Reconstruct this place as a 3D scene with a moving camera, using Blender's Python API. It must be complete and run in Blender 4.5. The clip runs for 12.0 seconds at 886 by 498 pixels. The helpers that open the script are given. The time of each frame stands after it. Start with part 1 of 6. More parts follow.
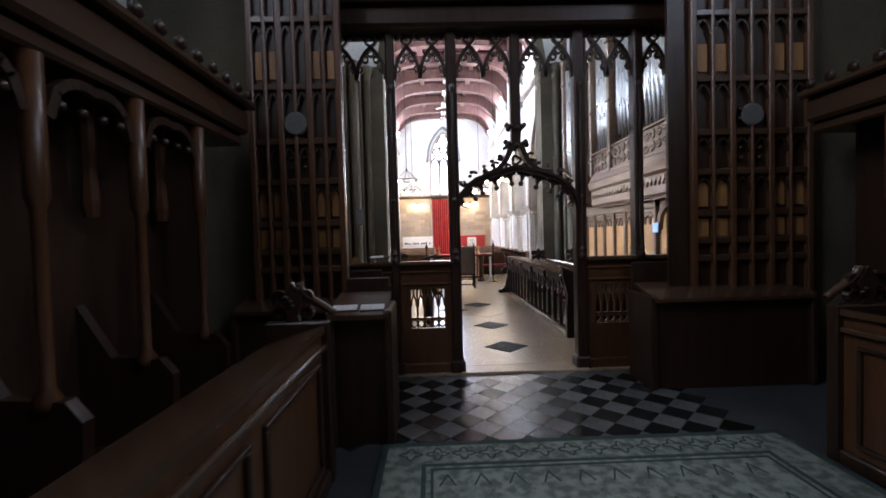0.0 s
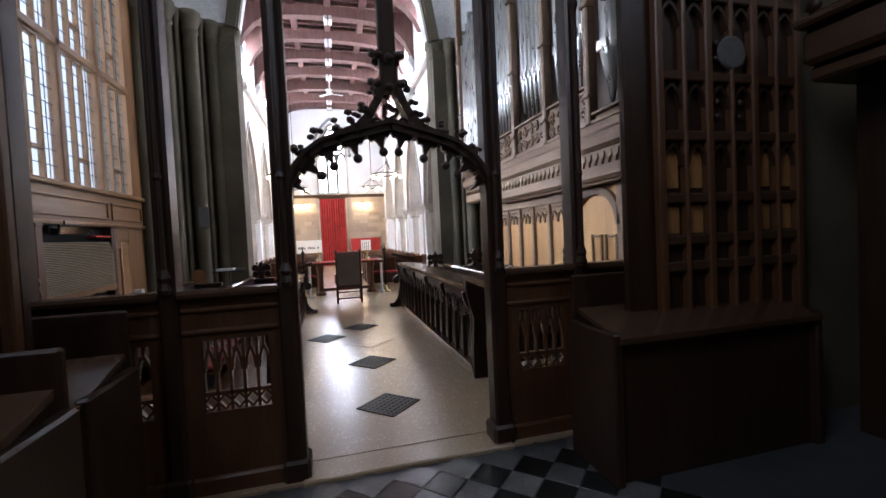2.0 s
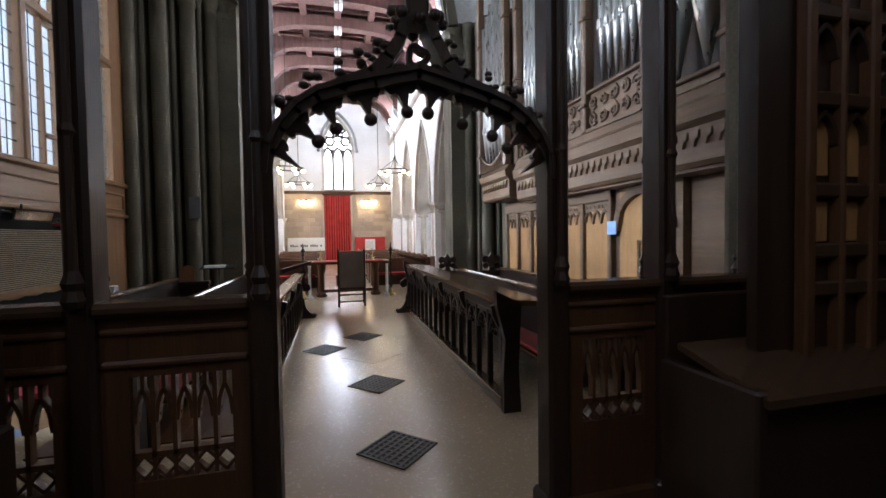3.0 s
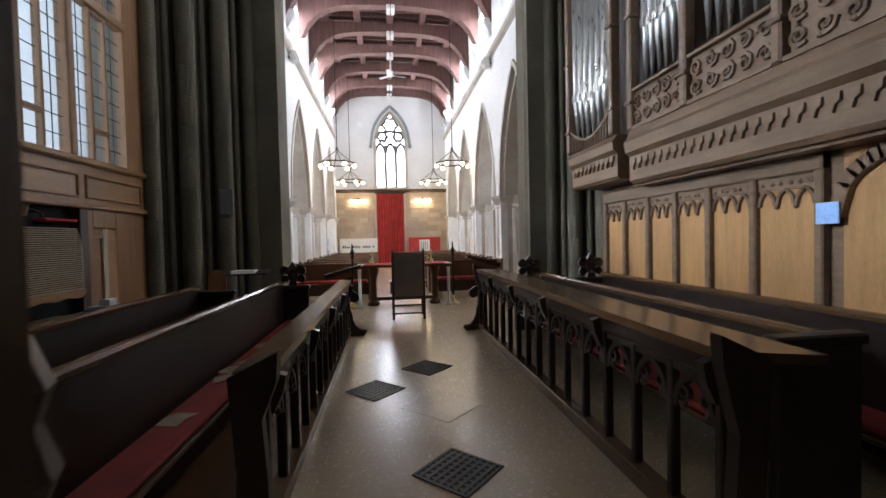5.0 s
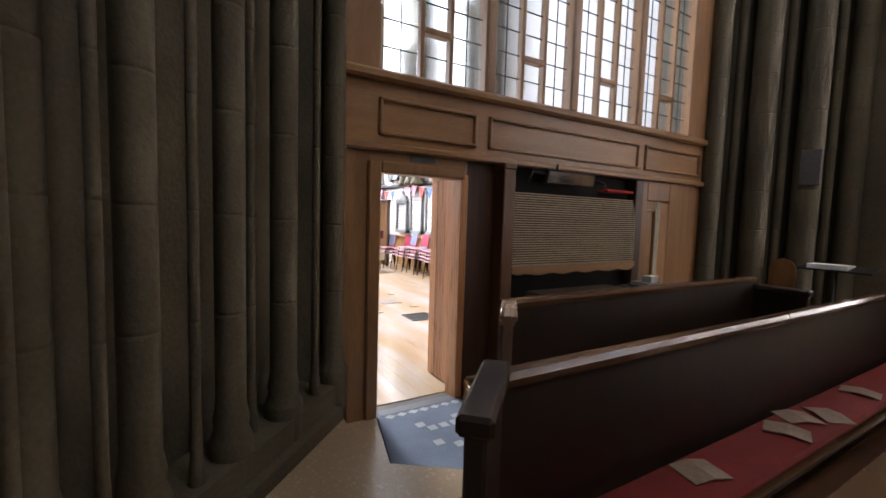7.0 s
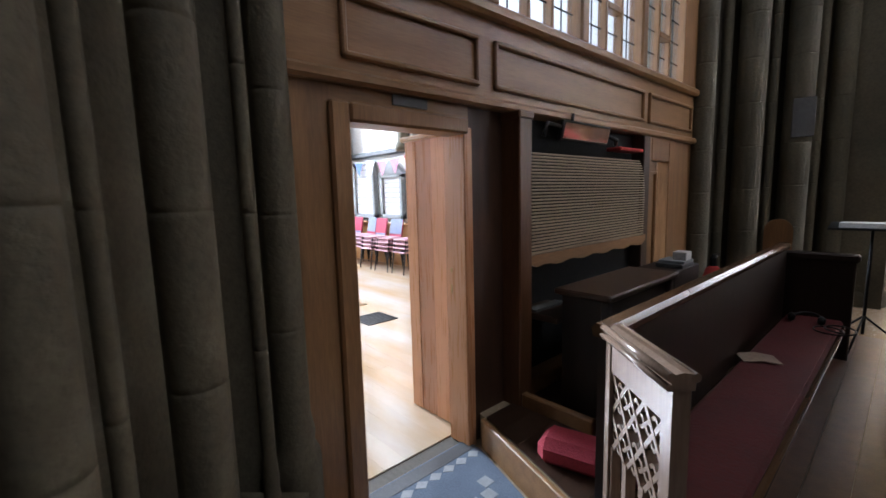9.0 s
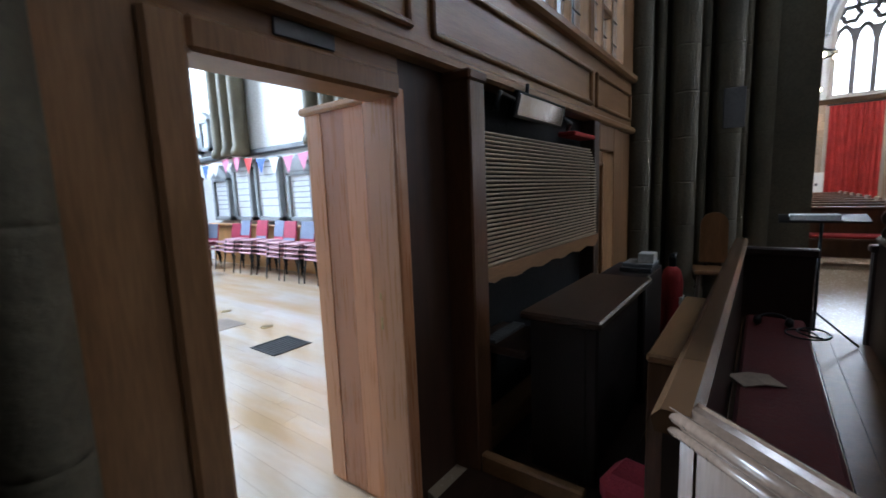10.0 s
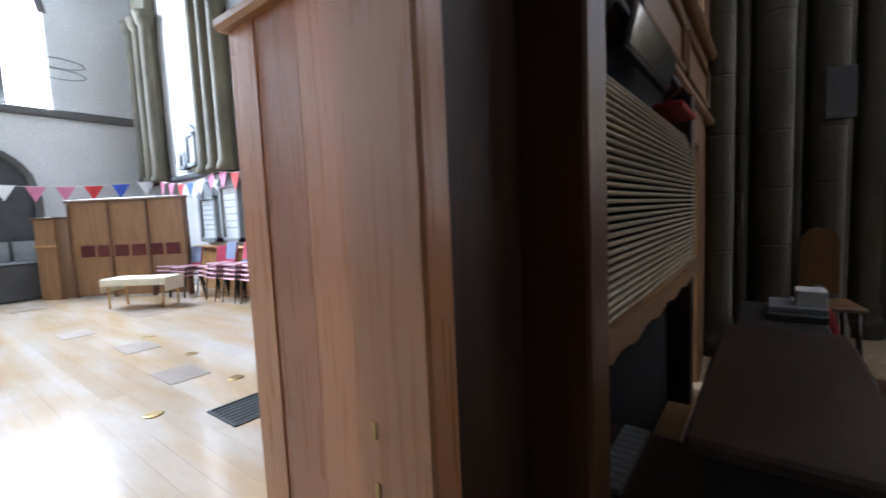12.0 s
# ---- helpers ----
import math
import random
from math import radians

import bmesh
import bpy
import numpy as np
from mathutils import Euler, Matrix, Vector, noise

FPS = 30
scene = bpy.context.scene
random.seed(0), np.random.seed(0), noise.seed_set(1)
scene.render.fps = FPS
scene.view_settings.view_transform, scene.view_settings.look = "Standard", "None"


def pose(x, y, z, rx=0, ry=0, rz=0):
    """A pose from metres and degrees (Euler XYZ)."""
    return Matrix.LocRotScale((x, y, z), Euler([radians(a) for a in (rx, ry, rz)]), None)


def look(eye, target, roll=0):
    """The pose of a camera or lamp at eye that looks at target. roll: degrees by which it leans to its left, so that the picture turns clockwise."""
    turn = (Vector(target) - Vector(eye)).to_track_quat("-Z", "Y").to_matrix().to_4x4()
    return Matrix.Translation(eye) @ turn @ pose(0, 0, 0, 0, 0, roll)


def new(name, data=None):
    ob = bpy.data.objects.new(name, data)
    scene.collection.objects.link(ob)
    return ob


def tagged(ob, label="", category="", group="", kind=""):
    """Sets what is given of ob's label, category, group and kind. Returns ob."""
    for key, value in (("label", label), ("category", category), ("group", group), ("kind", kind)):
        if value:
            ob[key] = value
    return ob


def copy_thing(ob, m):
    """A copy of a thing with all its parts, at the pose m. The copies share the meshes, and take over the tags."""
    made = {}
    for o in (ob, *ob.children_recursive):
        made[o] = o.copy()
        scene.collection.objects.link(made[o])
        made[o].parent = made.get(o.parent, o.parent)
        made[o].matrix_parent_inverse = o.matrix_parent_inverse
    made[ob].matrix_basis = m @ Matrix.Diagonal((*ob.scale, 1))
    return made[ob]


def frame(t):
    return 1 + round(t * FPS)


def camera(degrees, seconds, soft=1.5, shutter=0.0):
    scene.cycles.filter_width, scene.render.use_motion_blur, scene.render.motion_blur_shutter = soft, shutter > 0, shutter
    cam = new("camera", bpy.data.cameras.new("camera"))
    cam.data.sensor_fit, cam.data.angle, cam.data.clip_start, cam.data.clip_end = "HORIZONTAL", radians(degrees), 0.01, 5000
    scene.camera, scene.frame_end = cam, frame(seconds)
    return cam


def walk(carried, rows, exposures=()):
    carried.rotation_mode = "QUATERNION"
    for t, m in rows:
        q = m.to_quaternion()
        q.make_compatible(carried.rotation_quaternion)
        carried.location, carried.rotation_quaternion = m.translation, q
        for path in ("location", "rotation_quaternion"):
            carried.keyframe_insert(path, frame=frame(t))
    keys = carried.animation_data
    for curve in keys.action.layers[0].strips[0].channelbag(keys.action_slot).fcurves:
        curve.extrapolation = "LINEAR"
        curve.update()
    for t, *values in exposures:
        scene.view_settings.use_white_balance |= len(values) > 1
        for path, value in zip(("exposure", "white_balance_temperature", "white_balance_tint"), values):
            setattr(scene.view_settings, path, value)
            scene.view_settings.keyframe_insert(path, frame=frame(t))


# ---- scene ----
cam = camera(92.4, 12.0, 1.6, 0.2)
METRES, EYE, TILT, LEAN, TURN = 9.2, 1.725, 0.0, 0.0, -1.3
ROWS = [
    (0.0, 0.0, 0.0, 0.0, -0.05, -1.8, 1.57),
    (0.5, 0.0167, 0.0578, 0.0009, -4.67, 0.52, 2.46),
    (1.0, 0.0258, 0.111, -0.0053, -10.23, -0.1, -2.16),
    (1.5, 0.0378, 0.1629, -0.0046, -13.32, -2.13, -0.35),
    (2.0, 0.0538, 0.2101, -0.001, -13.45, -2.03, 2.67),
    (2.5, 0.0547, 0.261, -0.0015, -13.6, -1.92, 1.09),
    (3.0, 0.0548, 0.306, -0.0034, -12.92, -1.76, 0.85),
    (5.0, 0.0482, 0.502, -0.0094, -6.09, -1.5, 1.31),
    (5.5, 0.0467, 0.5506, -0.0138, -1.08, -1.34, -0.54),
    (6.0, 0.0355, 0.5844, -0.0101, 21.01, -1.32, -0.55),
    (6.5, 0.0219, 0.6074, -0.0099, 44.91, -0.56, 0.06),
    (7.0, -0.0014, 0.6079, -0.0144, 60.45, -4.35, -1.72),
    (9.0, -0.1409, 0.6297, -0.0163, 49.13, -7.34, 1.45),
    (9.5, -0.173, 0.6504, -0.0186, 43.63, -7.53, 2.37),
    (10.0, -0.2069, 0.6837, -0.0194, 38.07, -7.75, 2.19),
    (10.5, -0.233, 0.7132, -0.0241, 24.92, -7.5, 0.7),
    (11.0, -0.2515, 0.741, -0.0267, 21.03, -6.9, 2.97),
    (11.5, -0.2675, 0.7619, -0.0266, 25.1, -5.89, 3.99),
    (12.0, -0.292, 0.7664, -0.0279, 38.45, -4.89, 2.51),
]
walk(cam, [(t, pose(0, 0, EYE, TILT, LEAN, TURN) @ pose(METRES * x, METRES * y, METRES * z, 90 + pitch, roll, yaw)) for t, x, y, z, yaw, pitch, roll in ROWS],
     exposures=[(0.0, 1.52, 6250, 17), (1.0, 1.52, 6300, 18), (2.5, 1.15, 6300, 18), (3.0, 1.08, 6400, 14), (5.0, 0.76, 6600, 12), (5.5, 0.54, 6600, 10), (6.0, 0.6, 6700, 12),
                (6.5, 0.55, 6900, 14), (7.0, 1.25, 7600, 21), (9.0, 1.32, 6600, 16), (9.5, 0.78, 6200, 14), (10.0, 0.7, 5900, 10), (10.5, 0.66, 5700, 10), (11.0, 0.58, 5900, 8), (11.5, 0.72, 6000, 12), (12.0, 0.72, 6250, 14)])

# ---- world, sun, large lights ----
world = bpy.data.worlds.new("world")
scene.world = world
world.use_nodes = True
_wn = world.node_tree.nodes
_sky = _wn.new("ShaderNodeTexSky")
_sky.sky_type = "NISHITA"
_sky.sun_disc = False
_sky.sun_elevation, _sky.sun_rotation = radians(38), radians(-70)
world.node_tree.links.new(_sky.outputs[0], _wn["Background"].inputs[0])
_wn["Background"].inputs[1].default_value = 0.12

_sun = bpy.data.lights.new("sun", "SUN")
_sun.energy, _sun.angle, _sun.color = 1.2, radians(12), (1.0, 0.96, 0.9)
new("sun", _sun).matrix_world = look((-20, 0, 20), (0, 4, 0))


def window_light(name, eye, target, w, h, watts, colour=(0.80, 0.88, 1.0)):
    """Sky light that stands in a window opening."""
    d = bpy.data.lights.new(name, "AREA")
    d.shape, d.size, d.size_y, d.energy, d.color = "RECTANGLE", w, h, watts, colour
    ob = new(name, d)
    ob.matrix_world = look(eye, target)
    return ob


# ---- mesh helpers ----
def begin():
    return bmesh.new()


def box(bm, x0, y0, z0, x1, y1, z1, bev=0.0):
    """An axis-aligned block, its edges chamfered by bev."""
    vs = bmesh.ops.create_cube(bm, size=1.0)["verts"]
    for v in vs:
        v.co = Vector(((x0 + x1) / 2 + v.co.x * (x1 - x0), (y0 + y1) / 2 + v.co.y * (y1 - y0), (z0 + z1) / 2 + v.co.z * (z1 - z0)))
    if bev:
        es = list({e for v in vs for e in v.link_edges})
        bmesh.ops.bevel(bm, geom=es, offset=bev, segments=1, affect="EDGES")
    return bm


def turned(bm, profile, x=0, y=0, z=0, seg=12, m=None):
    """A lathe shape about the upright through x, y: profile is (radius, height)."""
    rings = []
    for r, h in profile:
        ring = []
        for i in range(seg):
            a = 2 * math.pi * i / seg
            co = Vector((x + r * math.cos(a), y + r * math.sin(a), z + h))
            ring.append(bm.verts.new(m @ co if m else co))
        rings.append(ring)
    for a, b in zip(rings, rings[1:]):
        for i in range(seg):
            f = bm.faces.new((a[i], a[(i + 1) % seg], b[(i + 1) % seg], b[i]))
            f.smooth = seg > 8
    bm.faces.new(rings[0][::-1])
    bm.faces.new(rings[-1])
    return bm


def prism(bm, pts, axis, d0, d1):
    """A polygon of (u, v) drawn out along an axis from d0 to d1: x takes (y, z), y takes (x, z), z takes (x, y)."""
    def co(u, v, d):
        return {"x": (d, u, v), "y": (u, d, v), "z": (u, v, d)}[axis]
    a = [bm.verts.new(co(u, v, d0)) for u, v in pts]
    b = [bm.verts.new(co(u, v, d1)) for u, v in pts]
    n = len(pts)
    bm.faces.new(a[::-1])
    bm.faces.new(b)
    for i in range(n):
        bm.faces.new((a[i], a[(i + 1) % n], b[(i + 1) % n], b[i]))
    return bm


def ribbon(bm, line, axis, d0, d1, thick):
    """A bar of that thickness along a line of (u, v), drawn out along an axis."""
    n = len(line)
    for i in range(n - 1):
        (u0, v0), (u1, v1) = line[i], line[i + 1]
        l = math.hypot(u1 - u0, v1 - v0) or 1e-6
        nx, ny = -(v1 - v0) / l * thick / 2, (u1 - u0) / l * thick / 2
        ex, ey = (u1 - u0) / l * thick * 0.12, (v1 - v0) / l * thick * 0.12
        prism(bm, [(u0 - nx - ex, v0 - ny - ey), (u1 - nx + ex, v1 - ny + ey), (u1 + nx + ex, v1 + ny + ey), (u0 + nx - ex, v0 + ny - ey)], axis, d0, d1)
    return bm


def tube(bm, pts, r, seg=6):
    """A round bar along a line of points."""
    rings = []
    pts = [Vector(p) for p in pts]
    for i, p in enumerate(pts):
        d = (pts[min(i + 1, len(pts) - 1)] - pts[max(i - 1, 0)]).normalized()
        u = d.orthogonal().normalized() if not rings else (last - d * last.dot(d)).normalized()
        last = u
        v = d.cross(u)
        rings.append([bm.verts.new(p + (u * math.cos(2 * math.pi * k / seg) + v * math.sin(2 * math.pi * k / seg)) * r) for k in range(seg)])
    for a, b in zip(rings, rings[1:]):
        for k in range(seg):
            bm.faces.new((a[k], a[(k + 1) % seg], b[(k + 1) % seg], b[k])).smooth = True
    bm.faces.new(rings[0][::-1])
    bm.faces.new(rings[-1])
    return bm


def ball(bm, x, y, z, r, sx=1, sy=1, sz=1, sub=1):
    vs = bmesh.ops.create_icosphere(bm, subdivisions=sub, radius=r)["verts"]
    for v in vs:
        v.co = Vector((x + v.co.x * sx, y + v.co.y * sy, z + v.co.z * sz))
        for f in v.link_faces:
            f.smooth = True
    return bm


def arch_line(c, w, zs, za, n=10):
    """A pointed arch from springing to springing: centre, half width, springing and apex heights."""
    h = za - zs
    r = (h * h + w * w) / (2 * w)
    out = []
    for i in range(-n, n + 1):
        u = abs(i) / n * w
        out.append((c + i / n * w, zs + math.sqrt(max(0, r * r - (u + r - w) ** 2))))
    return out


def done(name, bm, material, parent=None, label="", smooth=None):
    me = bpy.data.meshes.new(name)
    bmesh.ops.recalc_face_normals(bm, faces=bm.faces[:])
    bm.to_mesh(me)
    bm.free()
    if material:
        me.materials.append(material)
    ob = new(name, me)
    if parent:
        ob.parent = parent
    if label:
        ob["label"] = label
    return ob


def part(name, bm, material, parent, label=""):
    """One mesh under a thing or under a part."""
    return done(name, bm, material, parent, label)


def thing(name, m, label, category, group=""):
    ob = new(name)
    ob.matrix_world = m
    ob.empty_display_size = 0.1
    return tagged(ob, label, category, group)


def struct(name, bm, material, label="", category=""):
    return tagged(done(name, bm, material), label, category, kind="structure")


def clone(ob, parent, m):
    """Another part on the same mesh."""
    o = new(ob.name.split(".")[0], ob.data)
    o.parent = parent
    o.matrix_local = m
    return o


# ---- materials ----
def mat(name, base, rough=0.6, dark=0.6, scale=4.0, fine=40.0, bump=0.15, metal=0.0, stretch=(1, 1, 1), tint=None, per_object=0.0, contrast=0.5, coat=0.0, grain=0.6, even=False):
    """A two-scale procedural surface: broad stains towards dark * base, fine grain, relief."""
    m = bpy.data.materials.new(name)
    m.use_nodes = True
    nt = m.node_tree
    n, l = nt.nodes, nt.links
    bsdf = n["Principled BSDF"]
    tc = n.new("ShaderNodeTexCoord")
    mp = n.new("ShaderNodeMapping")
    mp.inputs["Scale"].default_value = stretch
    l.new(tc.outputs["Object"], mp.inputs["Vector"])
    big, small = n.new("ShaderNodeTexNoise"), n.new("ShaderNodeTexNoise")
    big.inputs["Scale"].default_value, big.inputs["Detail"].default_value = scale, 5
    small.inputs["Scale"].default_value, small.inputs["Detail"].default_value = fine, 4
    for t in (big, small):
        l.new(mp.outputs[0], t.inputs["Vector"])
    ramp = n.new("ShaderNodeValToRGB")
    ramp.color_ramp.elements[0].position, ramp.color_ramp.elements[1].position = 0.5 - contrast / 2, 0.5 + contrast / 2
    b2 = tint or [c * dark for c in base]
    ramp.color_ramp.elements[0].color, ramp.color_ramp.elements[1].color = (*b2, 1), (*base, 1)
    l.new(big.outputs["Fac"], ramp.inputs[0])
    mix = n.new("ShaderNodeMixRGB")
    mix.blend_type = "MULTIPLY"
    mix.inputs[0].default_value = 0.55
    r2 = n.new("ShaderNodeValToRGB")
    r2.color_ramp.elements[0].position, r2.color_ramp.elements[1].position = 0.3, 0.65
    r2.color_ramp.elements[0].color = (grain, grain, grain, 1)
    l.new(small.outputs["Fac"], r2.inputs[0])
    l.new(ramp.outputs[0], mix.inputs[1])
    l.new(r2.outputs[0], mix.inputs[2])
    out = mix.outputs[0]
    if per_object:
        oi, hsv, mr = n.new("ShaderNodeObjectInfo"), n.new("ShaderNodeHueSaturation"), n.new("ShaderNodeMapRange")
        mr.inputs["To Min"].default_value, mr.inputs["To Max"].default_value = 1 - per_object, 1 + per_object
        l.new(oi.outputs["Random"], mr.inputs["Value"])
        l.new(mr.outputs[0], hsv.inputs["Value"])
        l.new(out, hsv.inputs["Color"])
        out = hsv.outputs[0]
    l.new(out, bsdf.inputs["Base Color"])
    rr = n.new("ShaderNodeMapRange")
    spread = 0.0 if even else (0.04 if max(stretch) > 1.5 else 0.1)
    rr.inputs["To Min"].default_value, rr.inputs["To Max"].default_value = max(0.03, rough - spread), min(1, rough + spread)
    l.new(small.outputs["Fac"], rr.inputs["Value"])
    l.new(rr.outputs[0], bsdf.inputs["Roughness"])
    bsdf.inputs["Metallic"].default_value = metal
    bsdf.inputs["Coat Weight"].default_value = coat
    bsdf.inputs["Coat Roughness"].default_value = 0.2
    if bump:
        bp = n.new("ShaderNodeBump")
        bp.inputs["Strength"].default_value, bp.inputs["Distance"].default_value = bump, 0.01
        l.new(small.outputs["Fac"], bp.inputs["Height"])
        l.new(bp.outputs[0], bsdf.inputs["Normal"])
    return m


def glow(name, colour, strength):
    m = bpy.data.materials.new(name)
    m.use_nodes = True
    b = m.node_tree.nodes["Principled BSDF"]
    b.inputs["Base Color"].default_value = (0.8, 0.8, 0.8, 1)
    b.inputs["Emission Color"].default_value, b.inputs["Emission Strength"].default_value = (*colour, 1), strength
    return m


V = (14, 14, 1.2)
OAK_DARK = mat("dark_oak", (0.055, 0.027, 0.015), 0.38, 0.5, 1.2, 9, 0.12, stretch=V)
# pew oak twice: near-black uprights, browner rails and seats with light painted in
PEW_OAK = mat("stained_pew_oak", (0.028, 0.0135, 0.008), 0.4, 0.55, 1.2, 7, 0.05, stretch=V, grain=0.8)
PEW_LIT = mat("polished_pew_oak_lit", (0.12, 0.062, 0.03), 0.22, 0.75, 0.5, 5, 0.0, stretch=(5, 0.6, 5), grain=0.95, even=True)
# darker brown oak that carries the recess shadow in its colour
OAK_RECESS_SHADE = mat("recess_shade_oak", (0.075, 0.032, 0.015), 0.55, 0.55, 1.2, 8, 0.08, stretch=V)
# oak with the shade around the console put into its colour
OAK_SHADED = mat("shaded_oak", (0.02, 0.011, 0.008), 0.62, 0.6, 1.2, 9, 0.08, stretch=V)
OAK_DARK_H = mat("dark_oak_rail", (0.085, 0.045, 0.025), 0.23, 0.75, 0.5, 5, 0.0, stretch=(5, 0.6, 5), grain=0.95, even=True)
OAK_MID = mat("brown_oak", (0.15, 0.064, 0.028), 0.33, 0.6, 1.0, 8, 0.12, stretch=V)
OAK_PART = mat("partition_oak", (0.35, 0.182, 0.078), 0.32, 0.62, 1.0, 9, 0.06, stretch=(14, 1.2, 14))
OAK_PART_V = mat("partition_oak_upright", (0.31, 0.155, 0.064), 0.36, 0.62, 1.0, 8, 0.06, stretch=V)
OAK_LIGHT = mat("light_oak", (0.50, 0.25, 0.09), 0.4, 0.7, 0.9, 10, 0.1, stretch=V, per_object=0.08)
OAK_CASE = mat("organ_oak", (0.21, 0.122, 0.07), 0.38, 0.6, 1.2, 10, 0.15, stretch=(14, 1.2, 14))
VENEER_DARK = mat("brown_veneer", (0.41, 0.165, 0.072), 0.28, 0.82, 0.8, 7, 0.03, stretch=(9, 9, 0.5), per_object=0.06, grain=0.85)
VENEER = mat("orange_veneer", (0.53, 0.235, 0.105), 0.28, 0.82, 0.8, 7, 0.03, stretch=(9, 9, 0.5), per_object=0.06, grain=0.85)
PIER = mat("dark_grey_stone", (0.15, 0.126, 0.079), 0.8, 0.45, 1.3, 45, 0.4, grain=0.5)
STONE = mat("pale_stone", (0.55, 0.50, 0.43), 0.8, 0.7, 1.5, 35, 0.3)
PLASTER = mat("white_plaster", (0.80, 0.80, 0.79), 0.85, 0.85, 0.8, 25, 0.1)
PLASTER_OLD = mat("dingy_plaster", (0.58, 0.57, 0.53), 0.85, 0.7, 0.8, 25, 0.15)
TANWALL = mat("tan_stone_wall", (0.50, 0.38, 0.27), 0.85, 0.55, 1.1, 14, 0.3, tint=(0.30, 0.25, 0.21))
TANSTONE = mat("tan_stone_block", (0.52, 0.40, 0.285), 0.85, 0.6, 0.8, 16, 0.35, tint=(0.36, 0.29, 0.23), per_object=0.16)
# dark grey for plaques and notice; on window tracery it paints in the backlighting
TRACERY = mat("dark_stone_backlit_tracery", (0.16, 0.155, 0.15), 0.8, 0.7, 1.5, 35, 0.3)
MIRROR = mat("mirror_glass", (0.85, 0.86, 0.86), 0.06, 0.97, 2, 20, 0, metal=1.0, grain=0.97)
FLOOR = mat("worn_stone_floor", (0.48, 0.355, 0.23), 0.25, 0.7, 0.7, 45, 0.015, grain=0.94)
GROUT = mat("dark_joint", (0.10, 0.085, 0.065), 0.8, 0.7)
WOODFLOOR = mat("pale_wood_floor", (0.52, 0.45, 0.38), 0.16, 0.8, 0.6, 7, 0.0, stretch=(1, 4, 4), grain=0.9, per_object=0.07, tint=(0.46, 0.31, 0.17), contrast=0.3)
BLACK = mat("black_marble", (0.02, 0.022, 0.022), 0.22, 0.5, 3, 30, 0.05, per_object=0.3)
WHITE = mat("grey_white_marble", (0.19, 0.19, 0.185), 0.22, 0.6, 3, 30, 0.05, per_object=0.15)
IRON = mat("black_iron", (0.02, 0.02, 0.02), 0.45, 0.6, 8, 60, 0.1, metal=0.6)
SILVER = mat("organ_pipe_tin", (0.62, 0.61, 0.57), 0.3, 0.75, 2, 20, 0.03, metal=0.85, stretch=(1, 1, 0.2))
BRASS = mat("brass", (0.55, 0.38, 0.15), 0.3, 0.6, 5, 40, 0.03, metal=0.9)
RED = mat("red_cloth", (0.50, 0.035, 0.03), 0.85, 0.6, 3, 60, 0.25)
REDPEW = mat("red_pew_cushion", (0.27, 0.016, 0.012), 0.85, 0.55, 3, 60, 0.3)
LEAFLET = mat("tan_paper", (0.34, 0.25, 0.18), 0.8, 0.75, 6, 50, 0.03)
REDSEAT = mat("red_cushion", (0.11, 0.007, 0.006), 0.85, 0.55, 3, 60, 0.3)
KNEELER = mat("pink_red_plush", (0.58, 0.06, 0.09), 0.9, 0.7, 6, 90, 0.4)
IVORY = mat("grey_ivory", (0.16, 0.16, 0.15), 0.4, 0.6, 8, 60, 0.03)
PURPLE = mat("plum_fabric", (0.34, 0.03, 0.09), 0.8, 0.6, 4, 60, 0.2)
ROOFWOOD = mat("red_brown_roof_timber", (0.20, 0.10, 0.085), 0.7, 0.55, 1.5, 15, 0.25, stretch=(6, 6, 1))
PAPER = mat("paper", (0.80, 0.79, 0.75), 0.8, 0.9, 5, 50, 0.03)
BLUEGREY = mat("blue_grey_carpet", (0.12, 0.16, 0.22), 0.95, 0.6, 2.5, 90, 0.3)
CLOTH = mat("cream_cloth", (0.75, 0.68, 0.5), 0.85, 0.8, 5, 60, 0.1)
SLATE = mat("dark_slate", (0.08, 0.085, 0.09), 0.5, 0.6, 4, 40, 0.1)
GREYP = mat("grey_memorial_stone", (0.33, 0.35, 0.36), 0.6, 0.6, 3, 30, 0.15)
LAMP = glow("lamp_glow", (1.0, 0.78, 0.45), 25.0)
# flat black that stands for shade in recesses and openings
SHADE_BLACK = mat("shade_black", (0.006, 0.006, 0.006), 0.9, 0.6)
PLASTIC = mat("red_plastic", (0.45, 0.03, 0.08), 0.5, 0.8, 5, 40, 0.02)
PLASTIC_B = mat("blue_grey_plastic", (0.22, 0.26, 0.38), 0.5, 0.8, 5, 40, 0.02)


def glass_mat():
    m = bpy.data.materials.new("leaded_glass")
    m.use_nodes = True
    n, l = m.node_tree.nodes, m.node_tree.links
    b = n["Principled BSDF"]
    b.inputs["Base Color"].default_value = (0.80, 0.86, 0.93, 1)
    b.inputs["Transmission Weight"].default_value = 1.0
    b.inputs["IOR"].default_value = 1.08
    b.inputs["Roughness"].default_value = 0.22
    ns, bp = n.new("ShaderNodeTexNoise"), n.new("ShaderNodeBump")
    ns.inputs["Scale"].default_value = 9
    bp.inputs["Strength"].default_value = 0.35
    l.new(ns.outputs["Fac"], bp.inputs["Height"])
    l.new(bp.outputs[0], b.inputs["Normal"])
    return m


GLASS = glass_mat()
SKYPANE = glow("bright_sky", (0.88, 0.94, 1.0), 2.4)

# ---- floors ----
# levels: the transept lies at 0, the crossing and nave one step higher, the chancel just under that
FL, FC = 0.17, 0.15

bm = begin()
box(bm, -18, -10, -0.2, 14, 32, -0.012)
